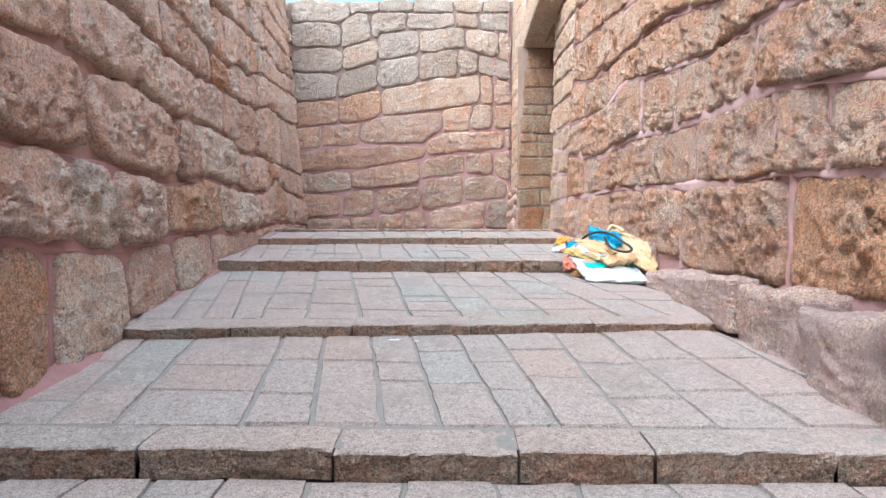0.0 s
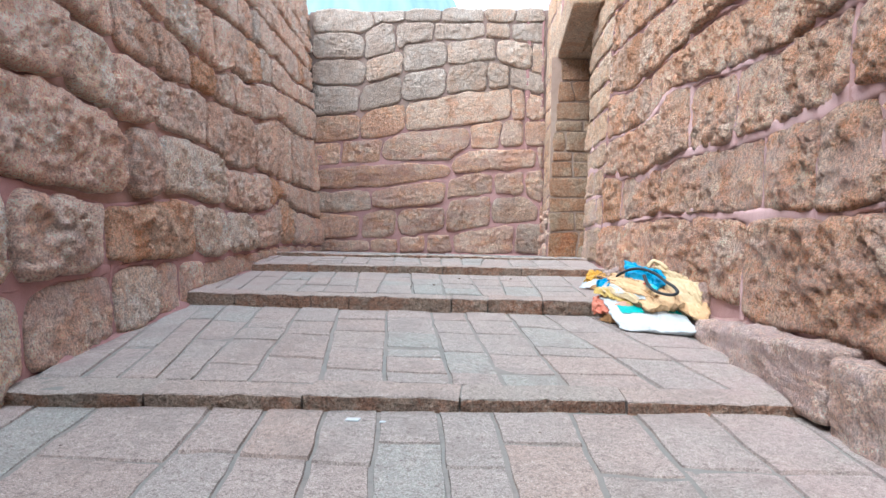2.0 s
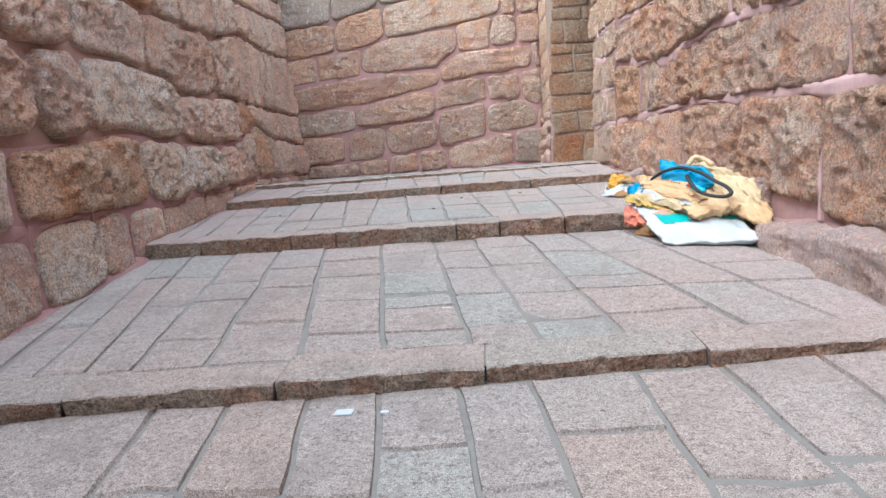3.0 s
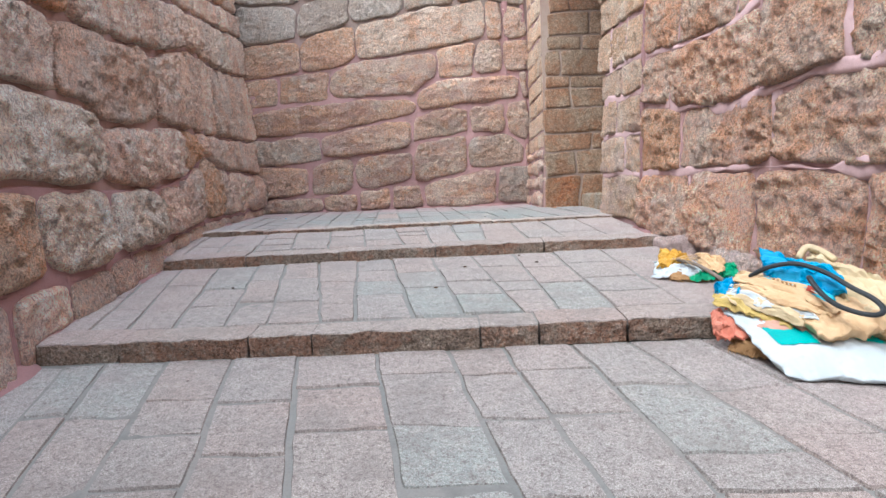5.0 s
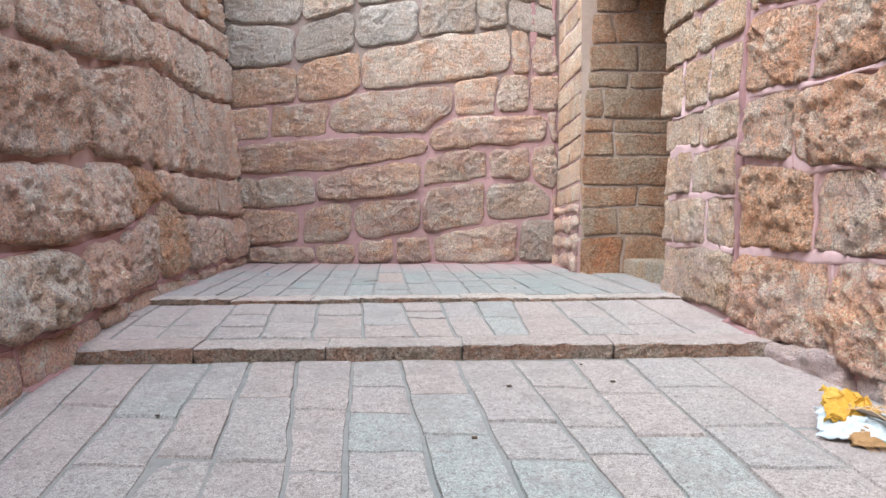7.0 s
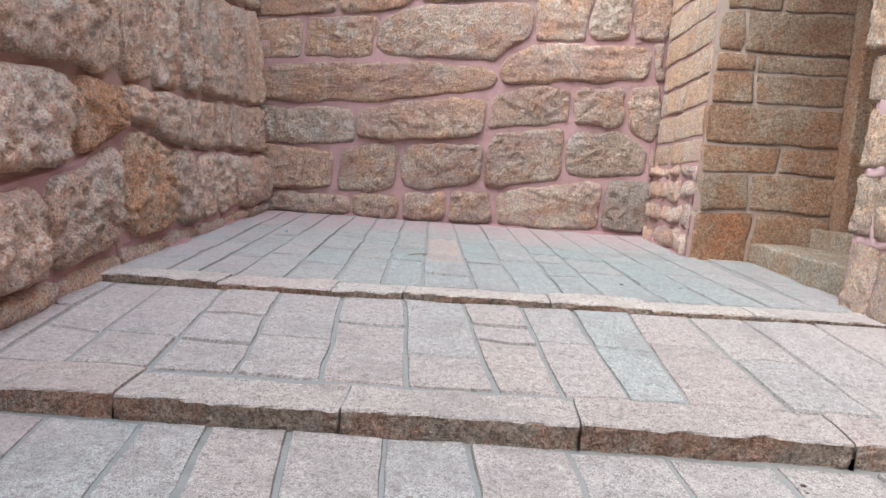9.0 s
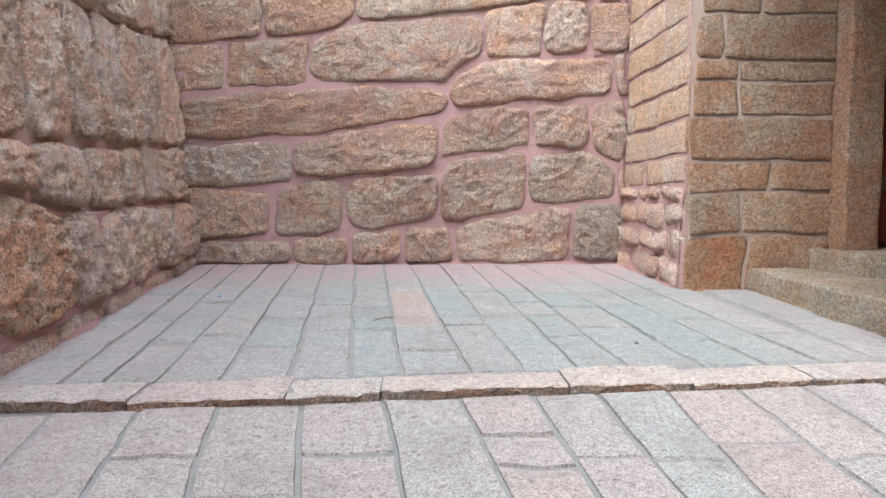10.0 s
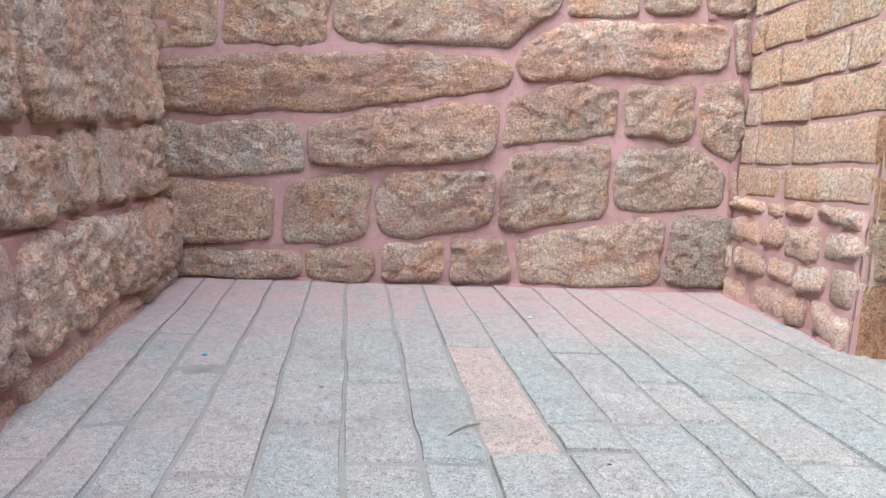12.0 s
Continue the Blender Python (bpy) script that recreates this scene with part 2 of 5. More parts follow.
def thing(name, me, mat, parent=None, label="", category="", group="", kind=""):
    ob = new(name, me)
    if me is not None and mat is not None:
        me.materials.append(mat)
    ob.parent = parent
    return tagged(ob, label, category, group, kind)


def part(name, bm, material, parent, label=""):
    me = bpy.data.meshes.new(name)
    bm.to_mesh(me)
    bm.free()
    return thing(name, me, material, parent, label)


def poly(points):
    """A broken line as a function: course beds, given by distance along the wall and height."""
    xs, ys = [p[0] for p in points], [p[1] for p in points]
    return lambda u: np.interp(u, xs, ys)


class Face:
    """One face of a wall: place(u, v, h) gives the place at u along it, at height v, standing out by h."""

    def __init__(self, place, seed):
        self.place, self.seed = place, seed

    def joint(self, u, v):
        """How far a joint strays sideways at height v; the same for the stones on both sides of it."""
        return 0.05 * fbm(v * 2.1, np.full(np.shape(v), u * 5.3), 0.7 + self.seed, 3, self.seed)

    def bed(self, f, u):
        return f(u) + 0.022 * fbm(u * 1.9, f(u) * 1.3, 4.4 + self.seed, 3, self.seed)

    def block(self, u0, u1, low, high, mat, parent, bulge=0.07, rough=0.02, gap=0.007, power=7.0, cell=0.024, name="stone", label="", crisp=9, wave=0.014):
        """A stone between two joints and two beds, its edges worn round and its face hewn."""
        rng = random.Random(int(u0 * 977 + u1 * 131 + self.seed * 7919 + float(low(u0)) * 61))
        w, hgt = abs(u1 - u0), float(np.mean(high(np.array([u0, u1])) - low(np.array([u0, u1]))))
        nu, nv = int(min(56, max(8, w / cell))), int(min(40, max(8, hgt / cell)))
        def ticks(n, size):
            """Even steps, with a narrow rim at both ends."""
            e1, e2 = min(0.012 / size, 0.04), min(0.045 / size, 0.12)
            k = np.linspace(-1 + 2 * e2, 1 - 2 * e2, n - 4)
            return np.concatenate([[-1, -1 + 2 * e1], k, [1 - 2 * e1, 1]])

        a, b = np.meshgrid(ticks(nu, w), ticks(nv, max(hgt, 0.05)))
        m = np.maximum(np.abs(a), np.abs(b))
        pw = power * rng.uniform(0.6, 1.3)
        q = (np.abs(a) ** pw + np.abs(b) ** pw) ** (1 / pw)
        f = np.where(q > 0, m / np.maximum(q, 1e-6), 1)
        s, t = (a * f + 1) / 2, (b * f + 1) / 2
        vm = low(lerp(u0, u1, s)) * (1 - t) + high(lerp(u0, u1, s)) * t
        ua, ub = u0 + self.joint(u0, vm) + gap, u1 + self.joint(u1, vm) - gap
        u = lerp(ua, ub, s)
        lo, hi = self.bed(low, u) + gap, self.bed(high, u) - gap
        v = lo + (hi - lo) * t
        edge = np.clip(m, 0, 1) ** 3
        n1 = fbm(u * 4.5, v * 4.5, rng.uniform(0, 50), 3, self.seed)
        n2 = fbm(u * 4.5, v * 4.5, rng.uniform(50, 99), 3, self.seed)
        u = u + n1 * wave * edge
        v = v + n2 * wave * edge
        radius = 0.45 / crisp
        inside = np.minimum((1 - np.abs(a)) * w / 2, (1 - np.abs(b)) * hgt / 2) / min(radius, 0.4 * min(w, hgt))
        dome = np.sqrt(np.clip(1 - (1 - np.clip(inside, 0, 1)) ** 2, 0, 1))
        out = bulge * rng.uniform(0.8, 1.25)
        h = out * dome * (0.86 + rng.uniform(-0.3, 0.3) * a + rng.uniform(-0.3, 0.15) * b + 0.14 * (1 - m * m))
        big = fbm(u * 2.6, v * 2.6, 3.3 + self.seed, 3, self.seed + 5)
        ridge = 1 - np.abs(fbm(u * 6.5, v * 6.5, 9.3 + self.seed, 3, self.seed + 7))
        fine_n = fbm(u * 17, v * 17, 7.7 + self.seed, 3, self.seed + 9)
        crumb_n = fbm(u * 30, v * 30, 2.2 + self.seed, 2, self.seed + 11)
        chip = 1 - np.abs(fbm(u * 13, v * 15, 5.3 + self.seed, 3, self.seed + 12))
        h = h + rough * (big * 0.55 + (ridge - 0.75) * 0.8 + (chip - 0.75) * 0.8 + fine_n * 0.3 + crumb_n * 0.5) * dome
        h = np.where(m > 0.999, -0.05, np.maximum(h, np.maximum(0.012, 0.74 * out * dome)))
        return thing(name, grid_mesh(name, self.place(u, v, h)), mat, parent, label)

    def pointing(self, name, us, vs, width, height, mat, parent, seed=1, wander=0.0):
        """A raised, smeared ribbon of lime along a joint: us, vs run along it."""
        us, vs = np.asarray(us, float), np.asarray(vs, float)
        d = np.concatenate([[0], np.cumsum(np.hypot(np.diff(us), np.diff(vs)))])
        n = max(4, int(d[-1] / 0.03))
        k = np.linspace(0, d[-1], n)
        u, v = np.interp(k, d, us), np.interp(k, d, vs)
        du, dv = np.gradient(u), np.gradient(v)
        ln = np.hypot(du, dv)
        pu, pv = -dv / ln, du / ln
        c = np.array([-1, -0.8, -0.55, -0.25, 0.1, 0.4, 0.65, 0.85, 1.0])[:, None]
        wid = width * np.clip(0.62 + 0.75 * fbm(k * 2.2, np.full(n, seed * 1.7), 0.3, 3, seed), 0.12, 2.2)[None]
        mid = fbm(k * 1.3, np.full(n, seed * 2.9), 5.5, 3, seed)[None] * wander
        U, V = u + pu * (c * wid + mid), v + pv * (c * wid + mid)
        H = height * (1 - np.abs(c) ** 6) * np.clip(0.92 + 0.22 * fbm(k * 2.6, np.full(n, seed * 1.1), 1.3, 3, seed), 0.75, 1.12)[None]
        H = H + fbm(U * 9, V * 9, 2.0, 3, seed) * 0.012 - 0.04 * (np.abs(c) > 0.99)
        return thing(name, grid_mesh(name, self.place(U, V, H)), mat, parent)

    def sheet(self, name, u0, u1, low, high, mat, parent, step=0.07, relief=0.012, lift=None):
        nu, nv = max(2, int((u1 - u0) / step)), max(2, int(5.6 / step))
        u, t = np.meshgrid(np.linspace(u0, u1, nu), np.linspace(0, 1, nv))
        v = low(u) + (high(u) - low(u)) * t
        h = fbm(u * 2.3, v * 2.3, 1.0 + self.seed, 4, self.seed + 2) * relief
        if lift is not None:
            h = h + lift(u, v)
        return thing(name, grid_mesh(name, self.place(u, v, h)), mat, parent, kind="structure" if parent is None else "")


def lerp(a, b, t):
    return a + (b - a) * t


# ---- ground: sloping terraces and kerbs ----
# Each kerb: its place at x = -2, how it skews, the height of its arris, the slope of the terrace above it.
KERBS = [(2.63, 0.0, 0.2535, 0.095), (4.42, 0.085, 0.505, 0.115), (7.03, 0.025, 0.91, 0.09), (9.26, 0.045, 1.2025, 0.09), (10.72, 0.075, 1.375, 0.034)]


def kerb_y(i, x):
    return KERBS[i][0] + KERBS[i][1] * (x + 2)


def terrace_z(i, x, y):
    """The paving's height on terrace i; -1 is the lowest."""
    if i < 0:
        return 0.1456 + 0.06 * (y - 2.63)
    return KERBS[i][2] + KERBS[i][3] * (y - kerb_y(i, x))


def ground_z(x, y):
    z = terrace_z(-1, x, y)
    for i in range(5):
        z = np.where(np.asarray(y) >= kerb_y(i, x), terrace_z(i, x, y), z)
    return z


def left_x(y, z):
    return -1.456 - 0.108 * y - 0.09 * z


def right_base(y):
    return np.interp(y, [-6, 2, 5.5, 7.4, 8.8, 10.08, 11.505], [2.36, 2.32, 2.24, 2.14, 1.98, 1.867, 1.815]) - 0.0


def right_x(y, z):
    return right_base(y) + 0.05 * z


BACK_Y = 15.24

# ---- large structure ----
def slab_box(name, x0, x1, y0, y1, z0, z1, mat, parent=None, kind="structure", label="", category="", shear=None):
    bm = bmesh.new()
    bmesh.ops.create_cube(bm, size=1)
    for v in bm.verts:
        v.co = Vector((lerp(x0, x1, v.co.x + 0.5), lerp(y0, y1, v.co.y + 0.5), lerp(z0, z1, v.co.z + 0.5)))
        if shear:
            v.co.x = shear(v.co)
    me = bpy.data.meshes.new(name)
    bm.to_mesh(me)
    bm.free()
    return thing(name, me, mat, parent, label, category, "", kind if parent is None else "")


SOIL = plaster("dusty_soil", (0.30, 0.24, 0.18), (0.26, 0.21, 0.16), (0.18, 0.14, 0.10))
# Streaked hill rock with the blue of distance haze mixed into its colour.
HAZE = Net("hazed_granite")
hz = HAZE.mix(HAZE.ramp(HAZE.noise(0.05, 5, 0.6, stretch=(3.0, 3.0, 0.25)), 0.35, 0.65), (0.17, 0.30, 0.33), (0.27, 0.40, 0.42))
HILL = HAZE.done(hz, 1.0)

yy, xx = np.meshgrid(np.linspace(-7, 2.62, 70), np.linspace(-3.2, 3.2, 50), indexing="ij")
floor_low = thing("floor", grid_mesh("floor", np.stack([xx, yy, terrace_z(-1, xx, yy) - 0.011 + 0.004 * fbm(xx * 3, yy * 3, 0.5, 3)], -1)), JOINT, kind="structure")
FLOORS = [floor_low]
for i in range(5):
    t, x = np.meshgrid(np.linspace(0, 1, 40), np.linspace(-3.4, 4.6 if i == 4 else 3.0, 70), indexing="ij")
    y0 = kerb_y(i, x) + 0.04
    y1 = kerb_y(i + 1, x) + 0.06 if i < 4 else 15.5
    y = y0 + (y1 - y0) * t
    z = terrace_z(i, x, y) - 0.011 + 0.0045 * fbm(x * 3, y * 3, 0.5 + i, 3)
    FLOORS.append(thing("floor", grid_mesh("floor", np.stack([x, y, z], -1)), JOINT, kind="structure"))
ring = np.array([[(-400, -400, -1.3), (400, -400, -1.3)], [(-400, 600, -1.3), (400, 600, -1.3)]], float)
thing("ground", grid_mesh("ground", ring, False), SOIL, kind="structure")

TOP = 6.85
wall_left = slab_box("wall_left", -3.2, -1.5, -2.6, 16.2, -1.3, TOP, MORTAR_TAN, shear=lambda c: left_x(c.y, c.z) - (0.06 if c.x > -2 else 1.0))
wall_back = slab_box("wall_back", -3.8, 3.2, BACK_Y + 0.06, BACK_Y + 1.0, -1.3, 6.72, MORTAR_GREY)


def right_shear(c):
    return right_x(c.y, c.z) + 0.06 + (0 if c.x < 3 else 0.9)


wall_right = slab_box("wall_right", 2, 4, -2.6, 5.5, -1.3, TOP, MORTAR, shear=right_shear)
for y0, y1, z0, z1, nm in ((5.5, 8.8, -1.3, TOP, "wall_core"), (8.8, 10.08, -1.3, TOP, "wall_core"), (10.08, 11.5, -1.3, TOP, "pier_core"), (11.5, 13.54, 5.75, TOP, "wall_over_door")):
    slab_box(nm, 2, 4, y0, y1, z0, z1, MORTAR, wall_right, shear=right_shear)
slab_box("jamb_core", 1.45, 3.3, 13.5, 15.3, -1.3, TOP, MORTAR, wall_right, shear=lambda c: c.x + (0.05 * (c.z - 1.5) if c.x < 3 else 0))

# Unseen plain wall behind the camera, added to cut light from -y.
slab_box("light_block_behind", -2.5, 3.6, -6.6, -6.2, -1.3, 5.0, SOIL)

# the passage behind the door, in the same shade-darkened ashlar
DARKWALL = ASHLAR_SHADED
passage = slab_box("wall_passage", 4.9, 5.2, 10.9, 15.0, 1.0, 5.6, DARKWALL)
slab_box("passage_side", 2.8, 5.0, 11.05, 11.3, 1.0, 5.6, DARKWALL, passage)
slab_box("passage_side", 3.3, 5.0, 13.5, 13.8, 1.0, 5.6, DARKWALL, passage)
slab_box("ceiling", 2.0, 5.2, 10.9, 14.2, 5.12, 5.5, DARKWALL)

# the far hill, its blue haze painted into the rock colour
a, r = np.meshgrid(np.linspace(0, 2 * math.pi, 90), np.linspace(0, 1, 40), indexing="ij")
hx, hy = -66 + 78 * r * np.cos(a), 230 + 60 * r * np.sin(a)
hh = 135 * (1 - r ** 3.2) + 9 * fbm(hx / 16, hy / 16, 0.3, 4) * (1 - r)
thing("backdrop_hill", grid_mesh("backdrop_hill", np.stack([hx, hy, hh - 3], -1)), HILL, kind="structure")

LEFT = Face(lambda u, v, h: np.stack([left_x(u, v) + h, u, v], -1), 3)
BACK = Face(lambda u, v, h: np.stack([u, BACK_Y - h, v], -1), 5)
RIGHT = Face(lambda u, v, h: np.stack([right_x(u, v) - h, u, v], -1), 8)
SIDE = Face(lambda u, v, h: np.stack([lerp(1.38 + 0.057 * v, 1.50 + 0.01 * v, (u - 13.48) / 1.76) - h, u, v], -1), 11)
JAMB = Face(lambda u, v, h: np.stack([u, 13.48 - h, v], -1), 14)
flat = lambda z: (lambda u: np.full(np.shape(u), float(z)))
LEFT.sheet("mortar", -2.6, 15.3, lambda u: ground_z(-2.2, u) - 0.1, flat(TOP), MORTAR_TAN, wall_left, 0.08, 0.012)
BACK.sheet("mortar", -3.6, 1.75, flat(1.4), flat(6.75), MORTAR_GREY, wall_back, 0.06, 0.014, lift=lambda u, v: (0.032 + 0.010 * fbm(u * 1.7, v * 2.3, 6.6, 3, 4)) * np.clip((4.3 - v) / 0.9, 0, 1) - 0.002)
RIGHT.sheet("mortar", -2.6, 11.5, lambda u: ground_z(1.9, u) - 0.1, flat(TOP), MORTAR_ROSE, wall_right, 0.05, 0.006, lift=lambda u, v: np.where(u > 10.05, 0.026, 0.038) + 0.010 * fbm(u * 1.9, v * 2.6, 3.3, 3, 6))
SIDE.sheet("mortar", 13.5, 15.24, flat(1.36), flat(TOP), MORTAR_ROSE, wall_right, 0.05, 0.003, lift=lambda u, v: 0.017 + (0.018 + 0.008 * fbm(u * 3, v * 3, 1.3, 3, 8)) * np.clip((2.4 - v) / 0.2, 0, 1))
JAMB.sheet("mortar", 1.5, 3.3, flat(1.4), flat(5.15), MORTAR_THIN, wall_right, 0.08, 0.002, lift=lambda u, v: 0.0145 + 0 * v)

# ---- doorway: lintel, frame, leaf, steps ----
def hewn(name, x0, x1, y0, y1, z0, z1, mat, parent=None, label="", category="", group="", kind="", cuts=7, round_=0.04, amp=0.012, seed=1, loose=0.0):
    """A block of stone or wood with worn edges and an uneven skin."""
    bm = bmesh.new()
    bmesh.ops.create_cube(bm, size=2)
    bmesh.ops.subdivide_edges(bm, edges=bm.edges[:], cuts=cuts, use_grid_fill=True)
    s = Vector(((x1 - x0) / 2, (y1 - y0) / 2, (z1 - z0) / 2))
    c = Vector(((x1 + x0) / 2, (y1 + y0) / 2, (z1 + z0) / 2))
    co = np.array([v.co[:] for v in bm.verts])
    sv = np.array(s[:])
    p = co * sv
    rr = min(round_, *(0.95 * sv))
    core = np.clip(p, -(sv - rr), sv - rr)
    d = p - core
    ln = np.linalg.norm(d, axis=1, keepdims=True)
    p = core + np.where(ln > 1e-6, d / np.maximum(ln, 1e-6) * rr, 0)
    w = p + np.array(c[:])
    nrm = co / np.linalg.norm(co, axis=1, keepdims=True)
    w = w + nrm * (fbm(w[:, 0] * 4, w[:, 1] * 4, w[:, 2] * 4, 3, seed) * amp * 1.6)[:, None] + nrm * (fbm(w[:, 0] * 15, w[:, 1] * 15, w[:, 2] * 15, 2, seed) * amp * 0.5)[:, None]
    if cuts > 20:
        w = w + nrm * (fbm(w[:, 0] * 34, w[:, 1] * 34, w[:, 2] * 34, 2, seed + 4) * min(amp, 0.03) * 0.35)[:, None]
    if loose:
        w = w + np.stack([fbm(w[:, 0] * 1.7, w[:, 1] * 1.7, w[:, 2] * 1.7 + 9 * j, 2, seed + j) for j in range(3)], -1) * loose
    for v, q in zip(bm.verts, w):
        v.co = q
    for f in bm.faces:
        f.smooth = True
    me = bpy.data.meshes.new(name)
    bm.to_mesh(me)
    bm.free()
    return thing(name, me, mat, parent, label, category, group, kind)


WOOD = Net("weathered_teak")
wg = WOOD.noise(14, 5, 0.6, stretch=(6, 6, 0.5))
WOODM = WOOD.done(WOOD.mix(wg, (0.09, 0.045, 0.028), (0.17, 0.09, 0.055)), 0.7, wg, 0.5, 0.006)
RED = Net("red_brown_paint")
rg = RED.noise(20, 4, 0.6, stretch=(5, 5, 0.5))
REDM = RED.done(RED.mix(rg, (0.17, 0.03, 0.02), (0.24, 0.06, 0.035)), 0.5, rg, 0.3, 0.004)

hewn("lintel", 1.60, 2.35, 11.0, 14.2, 5.12, 5.72, ASHLAR, wall_right, cuts=10, amp=0.01)
hewn("inner_lintel", 2.36, 2.95, 11.4, 13.5, 4.96, 5.4, ASHLAR_SHADED, wall_right, cuts=8, amp=0.01)
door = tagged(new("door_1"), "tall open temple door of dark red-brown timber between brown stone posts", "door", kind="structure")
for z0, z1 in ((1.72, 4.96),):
    hewn("door_frame", 2.72, 3.02, 13.25, 13.5, z0, z1, ASHLAR_SHADED, door, "brown stone door post", cuts=24, round_=0.02, amp=0.006)
for j in range(4):
    hewn("door_board", 3.06 + 0.24 * j, 3.295 + 0.24 * j, 13.36, 13.42, 1.86, 4.94, REDM, door, cuts=4, round_=0.008, amp=0.002)
for j, z in enumerate((2.3, 3.1, 3.9, 4.6)):
    hewn("door_rail", 3.06, 4.0, 13.32, 13.358, z, z + 0.12, WOODM, door, cuts=3, round_=0.006, amp=0.001)
steps = tagged(new("stairs_doorway"), "two worn stone steps rising into the doorway", "steps", kind="structure")
STEP_STONE = rock("step_stone", (0.42, 0.345, 0.25), (0.44, 0.30, 0.18), (0.47, 0.43, 0.34), (0.16, 0.12, 0.085), (0, 0, 0), 0.4)
for x0, y0, x1, y1, z0, z1, sd in ((1.97, 11.55, 2.62, 12.42, 1.28, 1.635, 4), (2.02, 12.43, 2.64, 13.47, 1.28, 1.64, 5), (2.56, 11.6, 3.3, 12.75, 1.55, 1.81, 6), (2.55, 12.76, 3.3, 13.45, 1.55, 1.815, 7)):
    hewn("step", x0, x1, y0, y1, z0, z1, STEP_STONE, steps, cuts=30, round_=0.03, amp=0.009, seed=sd)


# ---- sacks and litter ----
def weave(name, a, b, rough=0.55):
    k = Net(name)
    f, g = k.noise(5, 4, 0.6), k.noise(260, 2, 0.5)
    c = k.mix(k.ramp(f, 0.35, 0.65), a, b)
    c = k.mix(k.ramp(k.noise(18, 5, 0.7), 0.55, 0.75, 0, 0.4), c, tuple(v * 0.6 for v in a))
    return k.done(c, rough, k.math("ADD", g, k.math("MULTIPLY", k.noise(30, 4, 0.6), 2.0)), 0.5, 0.004)


WHITE = weave("white_woven_plastic", (0.60, 0.66, 0.68), (0.52, 0.61, 0.65))
TEAL = weave("teal_print", (0.01, 0.45, 0.42), (0.015, 0.38, 0.37))
CORAL = weave("coral_plastic", (0.72, 0.20, 0.12), (0.66, 0.26, 0.18))
PEACH = weave("peach_paper", (0.62, 0.36, 0.27), (0.56, 0.34, 0.26))
TAN = weave("tan_sackcloth", (0.70, 0.51, 0.30), (0.62, 0.43, 0.23))
CREAM = weave("cream_sackcloth", (0.66, 0.56, 0.36), (0.58, 0.47, 0.28))
YELLOW = weave("yellow_plastic", (0.60, 0.45, 0.12), (0.52, 0.40, 0.14))
OCHRE = weave("ochre_plastic_film", (0.55, 0.30, 0.03), (0.62, 0.38, 0.06), 0.35)
BLUE = weave("bright_blue_plastic", (0.01, 0.30, 0.58), (0.015, 0.38, 0.66), 0.4)
SKY = weave("light_blue_plastic", (0.04, 0.50, 0.70), (0.08, 0.55, 0.72), 0.4)
GREEN = weave("green_plastic", (0.01, 0.30, 0.13), (0.015, 0.36, 0.18), 0.4)
BROWN = weave("brown_jute", (0.36, 0.22, 0.10), (0.30, 0.18, 0.08), 0.9)
SILVER = weave("silver_film", (0.50, 0.53, 0.56), (0.62, 0.65, 0.68), 0.25)
INK = weave("dark_print", (0.06, 0.05, 0.03), (0.09, 0.07, 0.04))
REDINK = weave("red_print", (0.50, 0.07, 0.04), (0.44, 0.08, 0.05))
RUBBER = weave("black_rubber", (0.022, 0.028, 0.032), (0.035, 0.042, 0.047), 0.45)
TWIG = weave("dry_twig", (0.24, 0.20, 0.16), (0.17, 0.14, 0.11), 0.85)


def sheet_points(corners, s, t, wrinkle, seed, sag=0.0, folds=5.0):
    """Places on a crumpled sheet; corners: front left, front right, back right, back left."""
    fl, fr, br, bl = [np.array(c) for c in corners]
    S, T = s[..., None], t[..., None]
    p = (fl * (1 - S) + fr * S) * (1 - T) + (bl * (1 - S) + br * S) * T
    edge = np.minimum(np.minimum(s, 1 - s), np.minimum(t, 1 - t))
    w = fbm(s * folds * 0.6 + seed, t * folds * 1.6, seed * 1.3, 3, seed) * 0.6 + (0.5 - np.abs(fbm(s * folds + t * 2.0, t * folds * 0.4 - s, seed * 2.3, 3, seed + 3))) * 0.9
    crease = 0.5 - np.abs(fbm(s * folds * 1.3 + t * 4, t * folds * 1.1 - s * 3, seed * 3.1, 3, seed + 7))
    p[..., 2] += wrinkle * (w + 1.3 * crease) + sag * np.clip(edge * 4, 0, 1)
    p[..., 0] += wrinkle * 1.2 * fbm(s * 3 + seed, t * 3, seed * 0.7, 2, seed + 5)
    p[..., 1] += wrinkle * 1.4 * fbm(s * 3 - seed, t * 3, seed * 1.7, 2, seed + 6)
    rim = np.clip(1 - edge * 7, 0, 1)
    p[..., 0] += 0.012 * rim * fbm(s * 11 + seed, t * 11, seed * 0.3, 2, seed + 8)
    p[..., 1] += 0.014 * rim * fbm(s * 11 - seed, t * 11, seed * 0.9, 2, seed + 9)
    p[..., 2] -= 0.010 * rim
    return p


